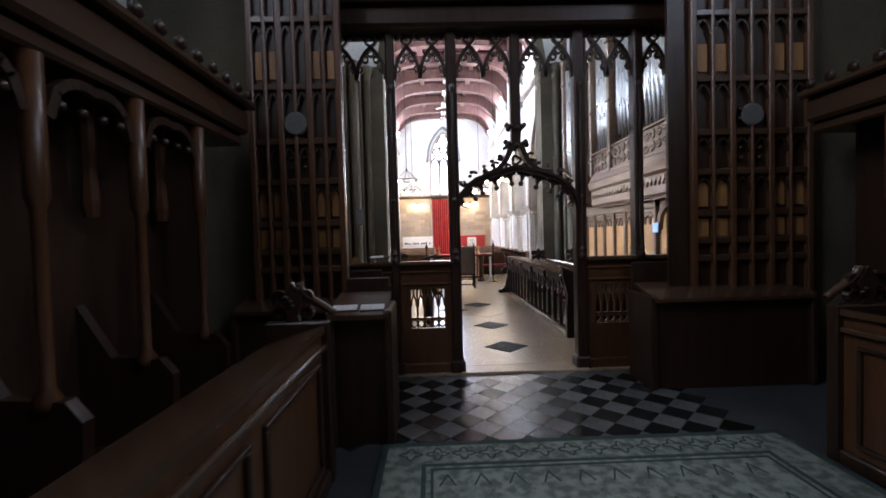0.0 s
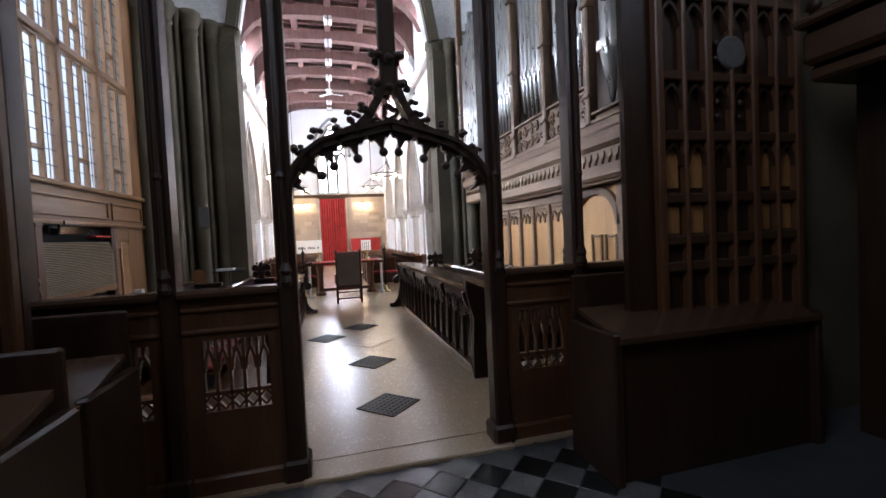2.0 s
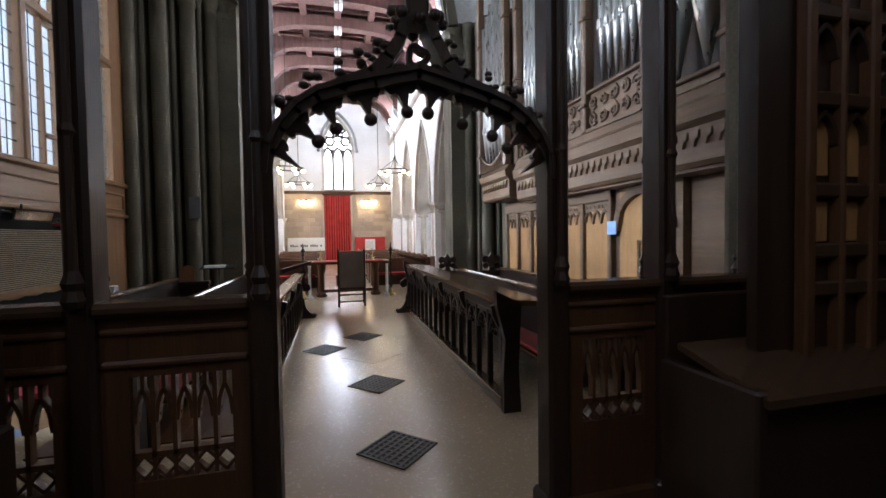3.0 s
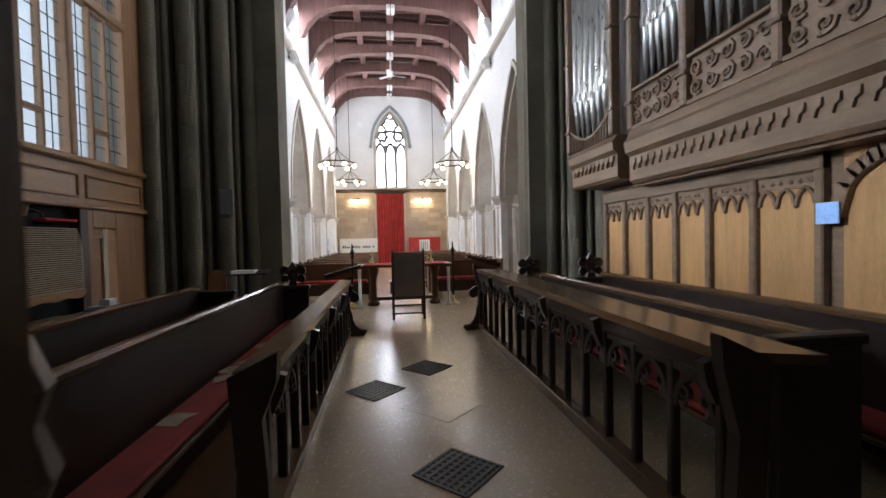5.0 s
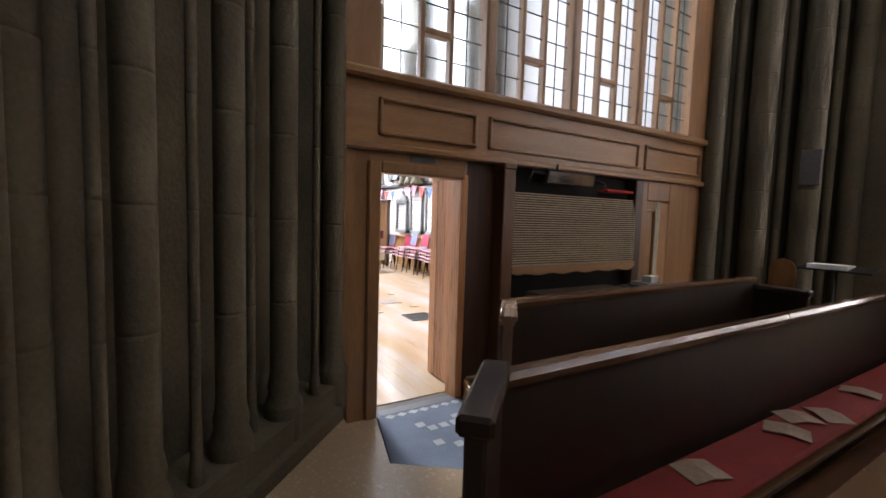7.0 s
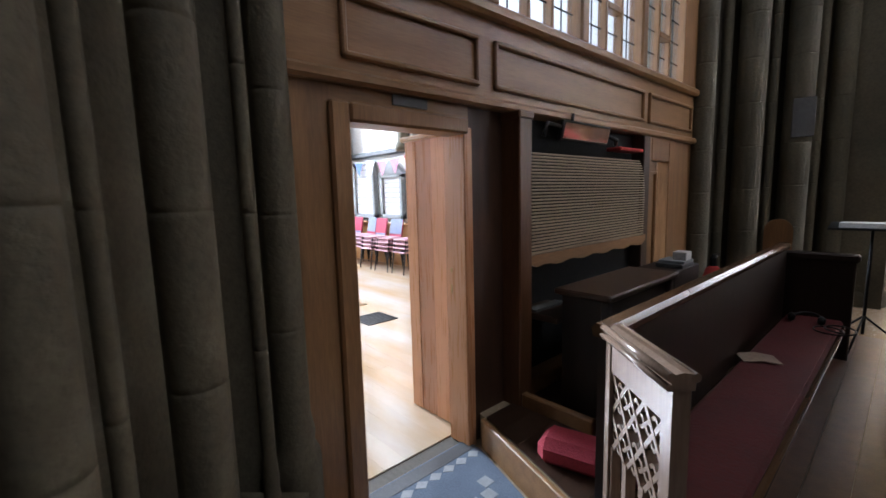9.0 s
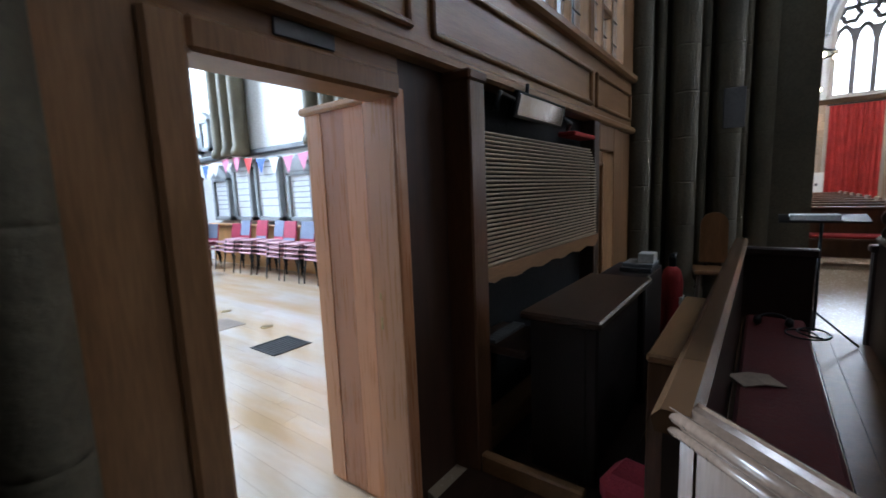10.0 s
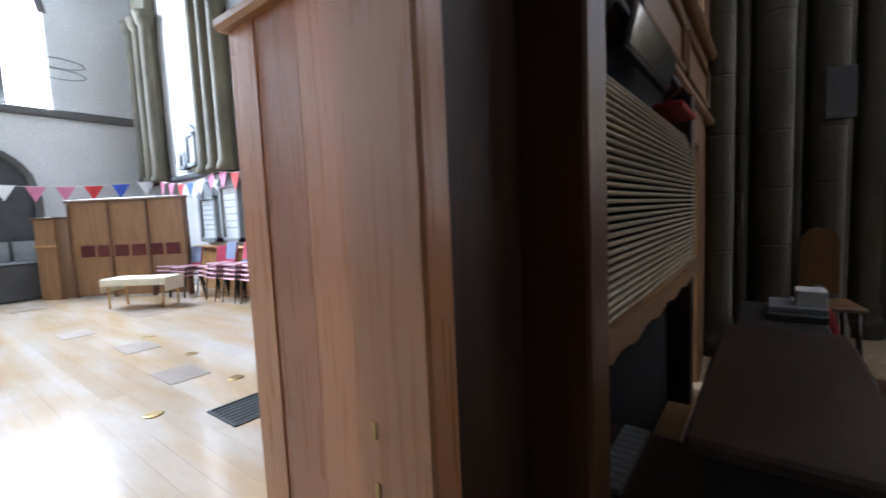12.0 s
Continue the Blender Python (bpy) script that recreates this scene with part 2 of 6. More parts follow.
struct("floor", bm, GROUT, "dark mortar bed under the stone floor", "floor")
bm = begin()
box(bm, -18, -10, 16, 14, 32, 16.2)
ceiling = struct("ceiling", bm, PLASTER_OLD, "plain high ceiling over the church", "ceiling")

# ---- walls ----
def wall(name, x0, y0, z0, x1, y1, z1, m, label="plain plastered wall"):
    bm = begin()
    box(bm, x0, y0, z0, x1, y1, z1)
    return struct(name, bm, m, label, "wall")


def wall_with_holes(name, axis, d0, d1, u0, u1, z0, z1, holes, m, label):
    """A wall normal to axis from d0 to d1, along u, with pointed or square holes (centre, half width, sill, springing, apex)."""
    bm = begin()
    edges = {u0, u1}
    for c, w, zb, zs, za in holes:
        for i in range(-10, 11):
            edges.add(round(c + i / 10 * w, 5))
    us = sorted(e for e in edges if u0 <= e <= u1)

    def heights(u, mid):
        for c, w, zb, zs, za in holes:
            if c - w + 1e-6 < mid < c + w - 1e-6:
                if za <= zs:
                    return zb, zs
                h = za - zs
                r = (h * h + w * w) / (2 * w)
                return zb, zs + math.sqrt(max(0, r * r - (min(abs(u - c), w) + r - w) ** 2))
        return None
    for a, b in zip(us, us[1:]):
        mid = (a + b) / 2
        ha, hb = heights(a, mid), heights(b, mid)
        if ha is None:
            prism(bm, [(a, z0), (b, z0), (b, z1), (a, z1)], axis, d0, d1)
        else:
            prism(bm, [(a, ha[1]), (b, hb[1]), (b, z1), (a, z1)], axis, d0, d1)
            if ha[0] > z0:
                prism(bm, [(a, z0), (b, z0), (b, ha[0]), (a, ha[0])], axis, d0, d1)
    return struct(name, bm, m, label, "wall")


NAVE_N, NAVE_S, WEST = -2.1, 3.75, 27.6
BAYS = [(14.97, 1.42), (18.42, 1.42), (21.87, 1.42), (25.32, 1.42)]
for nm, xa, xb in (("wall_arcade_north", NAVE_N - 0.65, NAVE_N), ("wall_arcade_south", NAVE_S, NAVE_S + 0.65)):
    wall_with_holes(nm, "x", xa, xb, 13.2, WEST, 0, 7.2, [(c, w, 0, 2.75, 5.9) for c, w in BAYS], PLASTER, "white plastered nave arcade wall")
    wall_with_holes(nm.replace("arcade", "clerestory"), "x", xa, xb, 13.2, WEST, 7.2, 10.6, [(c, 0.75, 7.5, 8.9, 8.9) for c, w in BAYS], PLASTER, "white clerestory wall with square windows")
wall_with_holes("wall_west", "y", WEST, WEST + 0.6, -8, 9, 4.2, 16, [(0.81, 0.82, 4.43, 6.5, 8.35)], PLASTER, "white plastered west wall with traceried window")
west_low = wall("wall_west_lower", -8, WEST - 0.02, 0, 9, WEST + 0.6, 4.2, TANWALL, "bare tan stone lower west wall")
AISLE = [(16.7, 0.75, 2.2, 4.0, 5.2), (20.2, 0.75, 2.2, 4.0, 5.2), (23.7, 0.75, 2.2, 4.0, 5.2)]
wall_with_holes("wall_aisle_south", "x", 7.3, 7.8, 5, WEST, 0, 16, AISLE, STONE, "pale stone south aisle wall with windows")
wall_with_holes("wall_aisle_north", "x", -6.2, -5.7, 12.2, WEST, 0, 16, AISLE, STONE, "pale stone north aisle wall with windows")
for nm, x0, x1 in (("ceiling_aisle_north", -5.7, NAVE_N - 0.65), ("ceiling_aisle_south", NAVE_S + 0.65, 7.3)):
    bm = begin()
    box(bm, x0, 13.2, 6.6, x1, WEST, 6.8)
    struct(nm, bm, ROOFWOOD, "dark timber aisle ceiling", "ceiling")
wall("wall_east", -7, -7.4, 0, 9, -7, 16, PLASTER_OLD)
for xa, xb in ((-5.7, -1.33), (3.27, 7.3)):
    wall("wall_tower_west_jamb", xa, 12.52, 0, xb, 13.2, 6.6, PIER, "dark grey stone jamb of the tower arch")
wall_with_holes("wall_tower_west", "y", 12.5, 13.2, -5.7, 7.3, 6.6, 16, [(0.97, 2.3, 6.6, 6.6, 9.6)], PLASTER, "white plastered wall over a tall pointed tower arch")
for ya, yb in ((5.0, 6.54), (11.2, 12.5)):
    wall("wall_tower_north_jamb", -3.6, ya, 0, -2.99, yb, 6.6, PIER, "dark grey stone jamb of the tower arch")
wall_with_holes("wall_tower_north", "x", -3.6, -2.99, 5.0, 12.5, 6.6, 16, [(8.87, 2.33, 6.6, 6.6, 9.6)], PLASTER, "plastered wall over a tall pointed tower arch")
for xa, xb in ((-3.6, -1.24), (3.02, 5.3)):
    wall("wall_tower_east_jamb", xa, 4.42, 0, xb, 5.0, 6.6, PIER, "dark grey stone jamb of the tower arch")
wall_with_holes("wall_tower_east", "y", 4.4, 5.0, -3.6, 5.3, 6.6, 16, [(0.97, 2.13, 6.6, 6.6, 9.6)], PLASTER_OLD, "plastered wall over a tall pointed tower arch")
# the south wall's high opening is added, out of view, for the fill lamp
wall_with_holes("wall_tower_south", "x", 4.9, 5.3, 5.0, 12.5, 0, 16, [(8.9, 1.2, 11.2, 13, 14.4)], PLASTER_OLD, "plastered tower wall with an unseen high opening added for light")
wall_with_holes("wall_chancel_north", "x", -3.4, -3.0, -7, 4.4, 0, 16, [(0.5, 1.3, 5.2, 7.5, 9.5)], PLASTER_OLD, "dingy plastered chancel wall with a high window")
wall_with_holes("wall_chancel_south", "x", 4.8, 5.2, -7, 4.4, 0, 16, [(0.5, 1.3, 5.2, 7.5, 9.5)], PLASTER_OLD, "dingy plastered chancel wall with a high window")
wall_with_holes("wall_transept_north", "x", -16.6, -16, 1, 12.2, 0, 16, [(7.7, 2.1, 4.3, 6.5, 9)], PLASTER, "white plastered transept wall with a great window")
wall("wall_transept_west", -16, 11.6, 0, -3.6, 12.2, 16, PLASTER, "white plastered wall with memorials")
wall("wall_transept_east", -16, 0.5, 0, -3.4, 1, 16, PLASTER)

# sky light in the window openings
window_light("light_west_window", (0.81, WEST + 0.8, 6.4), (0.81, 10, 6), 1.9, 4.4, 230)
for s, x in ((1, NAVE_N - 0.75), (-1, NAVE_S + 0.75)):
    window_light("light_clerestory", (x, 20.2, 8.3), (x + s * 3, 20.2, 7.6), 13.5, 1.6, 1850)
window_light("light_aisle_south", (7.9, 20.2, 3.8), (2, 20.2, 3), 9, 3.2, 1150)
window_light("light_aisle_north", (-6.3, 20.2, 3.8), (0, 20.2, 3), 9, 3.2, 1150)
window_light("light_transept_window", (-16.7, 7.7, 6.6), (-6, 7.8, 5), 4.4, 4.8, 3700, (0.68, 0.83, 1.0))
window_light("light_chancel_north", (-3.45, 0.5, 7.2), (2, 0.5, 6), 2.6, 4.0, 95)
window_light("light_chancel_south", (5.25, 0.5, 7.2), (0, 0.5, 6), 2.6, 4.0, 45)


# fill lamp for the crossing, behind the added opening
window_light("light_tower_fill", (5.4, 8.9, 12.8), (-1, 8.9, 8.5), 2.4, 3.0, 170)
for nm, c in (("backdrop_west", (-0.4, WEST + 1.0, 4.0, 2.0, WEST + 1.02, 9.0)), ("backdrop_clerestory_north", (NAVE_N - 1.0, 13.3, 7.0, NAVE_N - 0.98, WEST, 9.2)),
              ("backdrop_clerestory_south", (NAVE_S + 0.98, 13.3, 7.0, NAVE_S + 1.0, WEST, 9.2)), ("backdrop_aisle_south", (8.1, 14, 1.8, 8.12, 26, 5.6)),
              ("backdrop_aisle_north", (-6.52, 14, 1.8, -6.5, 26, 5.6)), ("backdrop_transept", (-17.02, 5.0, 4.0, -17.0, 10.4, 9.4))):
    bm = begin()
    box(bm, *c)
    struct(nm, bm, SKYPANE, "bright overcast sky outside the window", "sky")


# piers of clustered shafts
def pier(name, ends, shafts, plinth=0.3, stepped=False):
    """Shafts (place along the diagonal 0..1, radius, how far they stand out) before a stone core."""
    (x0, y0), (x1, y1) = ends
    nx, ny = (y1 - y0), -(x1 - x0)
    l = math.hypot(nx, ny)
    nx, ny = nx / l, ny / l
    if nx * (0.97 - (x0 + x1) / 2) + ny * (8.9 - (y0 + y1) / 2) < 0:
        nx, ny = -nx, -ny
    bm = begin()
    back = 0.34 if stepped else 0.2
    prism(bm, [(x0 - nx * back, y0 - ny * back), (x1 - nx * back, y1 - ny * back), (x1 - nx * 0.85, y1 - ny * 0.85), (x0 - nx * 0.85, y0 - ny * 0.85)], "z", 0, 6.66)
    p = struct(name, bm, PIER, "dark grey stone pier of clustered shafts", "pier")
    if stepped:
        for z0, z1, out in ((0.0, 0.26, 0.16), (0.26, 0.4, 0.1)):
            part("plinth", prism(begin(), [(x0 + nx * out, y0 + ny * out), (x1 + nx * out, y1 + ny * out), (x1 - nx * 0.2, y1 - ny * 0.2), (x0 - nx * 0.2, y0 - ny * 0.2)], "z", z0, z1), PIER, p)
    for f, r, out in shafts:
        bm = begin()
        q = min(r * 1.45, r + 0.06)
        joints = [(r - e, 1.05 + 0.47 * k + dz + f * 0.11) for k in range(10) for e, dz in ((0, -0.02), (0, -0.003), (0.003, 0), (0, 0.003), (0, 0.02))]
        turned(bm, [(q, 0), (q, plinth), (q * 0.97, plinth + 0.02), (r * 1.12, plinth + 0.07), (r * 1.2, plinth + 0.12), (r, plinth + 0.2)] + joints + [(r, 6.2),
                    (r * 1.18, 6.22), (r * 1.15, 6.29), (r * 1.05, 6.33), (r * 1.6, 6.5), (r * 1.6, 6.64)], x0 + (x1 - x0) * f + nx * out, y0 + (y1 - y0) * f + ny * out, 0, 18)
        part("shaft", bm, PIER, p)
    return p


S8 = [(0.0, 0.12, 0.0), (0.13, 0.05, -0.02), (0.27, 0.14, 0.02), (0.41, 0.05, -0.02), (0.55, 0.14, 0.02), (0.68, 0.05, -0.02), (0.8, 0.11, 0.0), (1.0, 0.2, 0.0)]
pier("pier_northwest", ((-2.86, 11.35), (-1.55, 12.75)), S8)
pier("pier_northeast", ((-2.78, 6.38), (-1.45, 5.1)), [(-0.075, 0.075, 0.0), (0.085, 0.024, 0.03), (0.25, 0.075, 0.0), (0.37, 0.024, -0.05), (0.485, 0.07, 0.0), (0.62, 0.022, 0.03),
                        (0.745, 0.07, 0.0), (0.838, 0.022, 0.03), (0.905, 0.08, -0.12), (0.97, 0.022, 0.02), (1.01, 0.022, 0.02)], 0.46, True)
pier("pier_southwest", ((4.75, 11.45), (3.45, 12.75)), S8)
pier("pier_southeast", ((4.75, 6.3), (3.5, 5.2)), S8)

# octagonal nave piers
for y in (13.3, 16.7, 20.15, 23.6, 27.2):
    for x, s in ((NAVE_N - 0.32, "north"), (NAVE_S + 0.32, "south")):
        bm = begin()
        turned(bm, [(0.5, 0), (0.5, 0.3), (0.4, 0.42), (0.36, 0.5), (0.36, 2.45), (0.41, 2.48), (0.38, 2.55), (0.5, 2.72), (0.52, 2.8)], x, y, 0, 8)
        struct("pier_nave_" + s, bm, STONE, "pale octagonal stone nave pier with moulded capital", "pier")
# arch mouldings, two orders proud of the wall
for c, w in BAYS:
    for s, xa in (("north", NAVE_N), ("south", NAVE_S)):
        sg = 1 if s == "north" else -1
        bm = begin()
        ribbon(bm, arch_line(c, w + 0.06, 2.75, 5.98), "x", xa - 0.2 * sg, xa + 0.035 * sg, 0.13)
        ribbon(bm, arch_line(c, w - 0.06, 2.75, 5.78), "x", xa - 0.55 * sg, xa - 0.08 * sg, 0.13)
        struct("trim_arch_" + s, bm, STONE, "pale moulded stone arch rings", "arch")
for s, xa in (("north", NAVE_N), ("south", NAVE_S)):
    sg = 1 if s == "north" else -1
    bm = begin()
    prism(bm, [(xa - 0.01 * sg, 6.95), (xa + 0.1 * sg, 7.0), (xa + 0.13 * sg, 7.1), (xa - 0.01 * sg, 7.14)], "y", 13.2, WEST)
    struct("trim_string_" + s, bm, STONE, "stone string course under the clerestory", "moulding")
for nm, axis, d0, d1, c, w, za in (("west", "y", 12.38, 12.52, 0.97, 2.3, 9.6), ("north", "x", -3.01, -2.87, 8.87, 2.33, 9.6), ("east", "y", 4.98, 5.12, 0.97, 2.13, 9.6)):
    bm = begin()
    ribbon(bm, arch_line(c, w + 0.05, 6.6, za + 0.1, 14), axis, d0, d1, 0.22)
    ribbon(bm, arch_line(c, w - 0.02, 6.6, za - 0.05, 14), axis, d0 + 0.06, d1 + 0.1, 0.16)
    struct("trim_tower_arch_" + nm, bm, PIER, "dark stone mouldings of a tower arch", "arch")

# floors
bm = begin()
prism(bm, [(-2.08, 6.5), (-2.08, 5.0), (7.2, 5.0), (7.2, 27.6), (-1.72, 27.6), (-1.72, 7.3), (-1.68, 7.05)], "z", -0.1, FL)
prism(bm, [(-3.0, 5.0), (-2.08, 5.0), (-2.08, 6.5), (-3.0, 6.5)], "z", -0.1, FL)
prism(bm, [(-3.0, 27.6), (-3.0, 7.72), (-2.86, 7.68), (-1.72, 7.3), (-1.72, 27.6)], "z", -0.1, FL)
struct("floor_crossing", bm, FLOOR, "worn polished buff stone floor one step above the transept", "floor")
bm = begin()
box(bm, -3.0, 6.5, -0.1, -1.6, 7.75, -0.002)
struct("floor_step", bm, FLOOR, "sunken stone floor inside the transept doorway", "floor")
bm = begin()
box(bm, -16, 1, -0.1, -3.0, 11.6, -0.006)
floor_t = struct("floor_transept", bm, GROUT, "pale polished wooden floor", "floor")
bm = begin()
box(bm, -5.7, 13.2, -0.1, -3.0, 27.6, FL - 0.004)
struct("floor_aisle", bm, FLOOR, "buff stone aisle floor", "floor")
bm = begin()
box(bm, -3.0, 4.74, -0.1, 4.8, 5.0, FL - 0.006)
box(bm, 0.28, 4.72, FC - 0.02, 1.74, 4.98, FL + 0.008, 0.01)
struct("floor_threshold", bm, FLOOR, "worn stone threshold under the screen", "floor")

# nave roof
def truss(name, y):
    bm = begin()
    n, c = 20, (NAVE_N + NAVE_S) / 2
    lo, hi = [], []
    for i in range(n + 1):
        u = -1 + 2 * i / n
        x = c + u * 2.92
        lo.append((x, 9.25 - 0.22 * u * u - 1.1 * abs(u) ** 7))
        hi.append((x, 9.62 - 0.12 * u * u))
    for i in range(n):
        prism(bm, [lo[i], lo[i + 1], hi[i + 1], hi[i]], "y", y - 0.16, y + 0.16)
    return struct(name, bm, ROOFWOOD, "cambered red-brown timber roof truss with curved braces", "roof truss")


TRUSS_Y = [13.6, 15.4, 17.15, 18.9, 20.7, 22.5, 24.4, 26.2, 27.45]
for y in TRUSS_Y:
    truss("trim_roof_truss", y)
    bm = begin()
    for dx in (-0.075, 0.075):
        box(bm, 0.825 + dx - 0.06, y - 0.22, 9.12, 0.825 + dx + 0.06, y + 0.22, 9.27, 0.02)
    struct("trim_roof_boss", bm, PLASTER, "pale carved boss under a roof truss", "roof boss")
    for x, d in ((NAVE_N, 1), (NAVE_S, -1)):
        bm = begin()
        prism(bm, [(x, 7.6), (x + d * 0.06, 7.62), (x + d * 0.22, 7.95), (x + d * 0.22, 8.1), (x, 8.1)], "y", y - 0.14, y + 0.14)
        struct("trim_corbel", bm, PLASTER, "pale stone corbel under a roof truss", "corbel")
bm = begin()
for x in (-1.5, -0.35, 0.825, 2.0, 3.15):
    box(bm, x - 0.11, 13.2, 9.55, x + 0.11, WEST, 9.85, 0.02)
struct("trim_purlins", bm, ROOFWOOD, "red-brown timber purlins", "beam")
bm = begin()
y = 13.3
while y < WEST:
    box(bm, NAVE_N, y, 9.78, NAVE_S, y + 0.1, 9.92)
    y += 0.36
struct("trim_rafters", bm, ROOFWOOD, "thin timber rafters", "beam")
bm = begin()
box(bm, NAVE_N - 0.1, 13.2, 9.92, NAVE_S + 0.1, WEST, 10.05)
struct("ceiling_nave", bm, ROOFWOOD, "red-brown boarded nave roof", "ceiling")


# windows
def traceried_window(name, cx, y, w, zb, zs, za, lights=3):
    """Stone tracery in a pointed window that faces along y."""
    win = tagged(new(name), "tall pointed window with three lights and traceried head", "window", kind="structure")
    bm = begin()
    ribbon(bm, arch_line(cx, w + 0.02, zs, za + 0.03, 12), "y", y - 0.03, y + 0.2, 0.14)
    for sx in (-w, w):
        box(bm, cx + sx - 0.07, y - 0.03, zb, cx + sx + 0.07, y + 0.2, zs)
    box(bm, cx - w - 0.12, y - 0.1, zb - 0.14, cx + w + 0.12, y + 0.2, zb)
    part("window_frame", bm, STONE, win)
    bm = begin()
    lw = 2 * w / lights
    for i in range(1, lights):
        x = cx - w + lw * i
        box(bm, x - 0.07, y + 0.03, zb, x + 0.07, y + 0.16, zs + 0.15)
    for i in range(lights):
        c = cx - w + lw * (i + 0.5)
        ribbon(bm, arch_line(c, lw / 2 - 0.02, zs - 0.25, zs + 0.25, 5), "y", y + 0.04, y + 0.16, 0.13)
    for c, z, r in ((cx, za - 0.62, 0.36), (cx - w * 0.52, zs + 0.62, 0.24), (cx + w * 0.52, zs + 0.62, 0.24)):
        pts = [(c + r * math.cos(a) * (1 + 0.16 * math.cos(6 * a)), z + r * math.sin(a) * (1 + 0.16 * math.cos(6 * a))) for a in [2 * math.pi * k / 24 for k in range(25)]]
        ribbon(bm, pts, "y", y + 0.045, y + 0.16, 0.125)
    part("tracery", bm, TRACERY, win)
    bm = begin()
    ribbon(bm, arch_line(cx, w + 0.22, zs + 0.1, za + 0.34, 12), "y", y - 0.12, y + 0.01, 0.13)
    for sx in (-1, 1):
        ball(bm, cx + sx * (w + 0.22), y - 0.06, zs + 0.06, 0.1)
    part("hood_mould", bm, GREYP, win, "grey stone hood mould")
    bm = begin()
    z = zb + 0.35
    while z < zs + 0.2:
        box(bm, cx - w, y + 0.1, z - 0.008, cx + w, y + 0.115, z + 0.008)
        z += 0.42
    part("saddle_bars", bm, IRON, win)
    return win


traceried_window("window_west", 0.81, WEST, 0.82, 4.43, 6.5, 8.35)
for x, s in ((7.3, 1), (-5.7, -1)):
    for c, w, zb, zs, za in AISLE:
        win = tagged(new("window_aisle"), "pointed aisle window with two mullions", "window", kind="structure")
        bm = begin()
        for dy in (-0.25, 0.25):
            box(bm, x + s * 0.2, c + dy - 0.05, zb, x + s * 0.3, c + dy + 0.05, zs + 0.7)
        ribbon(bm, arch_line(c, w, zs, za, 8), "x", x + s * 0.02, x + s * 0.3, 0.12)
        part("tracery", bm, TRACERY, win)
for x, s in ((NAVE_N - 0.3, 1), (NAVE_S + 0.3, 1)):
    for c, w in BAYS:
        win = tagged(new("window_clerestory"), "square clerestory window with stone mullions", "window", kind="structure")
        bm = begin()
        for dy in (-0.25, 0.25):
            box(bm, x - 0.06, c + dy - 0.05, 7.5, x + 0.06, c + dy + 0.05, 8.9)
        part("mullion", bm, TRACERY, win)
win = tagged(new("window_transept"), "great pointed transept window with stone mullions", "window", kind="structure")
bm = begin()
for dy in (-1.3, -0.45, 0.45, 1.3):
    box(bm, -16.3, 7.7 + dy - 0.06, 4.3, -16.15, 7.7 + dy + 0.06, 7.6)
ribbon(bm, arch_line(7.7, 2.1, 6.5, 9, 10), "x", -16.3, -15.95, 0.16)
box(bm, -16.1, 5.4, 4.1, -15.85, 12.0, 4.28, 0.03)
part("tracery", bm, TRACERY, win)

# ---- oak and glass partition to the transept ----
PX = -2.92
part_n = tagged(new("partition"), "oak panelled partition with leaded windows over a doorway", "partition", kind="structure")


def panel_run(bm, x, y0, z0, y1, z1, d=0.025):
    """A fielded panel with a moulded frame, on the face at x."""
    for a in ((y0, z0, y1, z0 + 0.03), (y0, z1 - 0.03, y1, z1), (y0, z0, y0 + 0.03, z1), (y1 - 0.03, z0, y1, z1)):
        box(bm, x - 0.01, a[0], a[1], x + d, a[2], a[3], 0.008)


bm = begin()
box(bm, PX - 0.1, 6.55, 2.1, PX, 11.25, 2.6)
part("beam", bm, OAK_PART, part_n)
bm = begin()
box(bm, PX - 0.12, 6.5, 2.07, PX + 0.05, 11.28, 2.13, 0.015)
box(bm, PX - 0.12, 6.5, 2.58, PX + 0.06, 11.28, 2.66, 0.02)
part("rail", bm, OAK_PART, part_n)
for a, b in ((6.82, 7.71), (7.84, 9.93), (10.04, 11.16)):
    bm = begin()
    panel_run(bm, PX, a, 2.19, b, 2.47)
    part("panel_moulding", bm, OAK_PART, part_n)
bm = begin()
box(bm, PX - 0.1, 6.5, 0, PX, 6.76, 2.07)
part("board", bm, OAK_PART_V, part_n)
bm = begin()
box(bm, PX - 0.1, 6.76, 1.96, PX - 0.002, 7.62, 2.07)
part("door_head", bm, OAK_PART, part_n)
bm = begin()
box(bm, PX - 0.14, 6.74, 0, PX + 0.03, 6.84, 2.0, 0.012)
box(bm, PX - 0.14, 6.84, 1.91, PX + 0.03, 7.6, 2.0, 0.012)
part("architrave", bm, OAK_PART_V, part_n)
bm = begin()
box(bm, -3.08, 7.57, 0, PX + 0.01, 7.64, 1.95, 0.006)
part("door_jamb", bm, VENEER, part_n)
bm = begin()
for z0, z1 in ((1.1, 1.13), (0.97, 1.025)):
    box(bm, -3.04, 7.5675, z0, -3.03, 7.5715, z1, 0.001)
part("strike_plate", bm, BRASS, part_n, "small brass strike plates")
bm = begin()
# board between jamb and post, darkened for the shadow it stands in
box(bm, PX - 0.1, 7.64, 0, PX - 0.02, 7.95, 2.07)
part("board", bm, OAK_RECESS_SHADE, part_n)
bm = begin()
box(bm, -3.06, 7.94, 0, -2.8, 8.07, 2.06, 0.008)
box(bm, -3.07, 7.93, 2.02, -2.79, 8.08, 2.07, 0.01)
part("post", bm, OAK_MID, part_n)
bm = begin()
box(bm, PX - 0.1, 9.98, 0, PX + 0.02, 10.12, 2.07, 0.006)
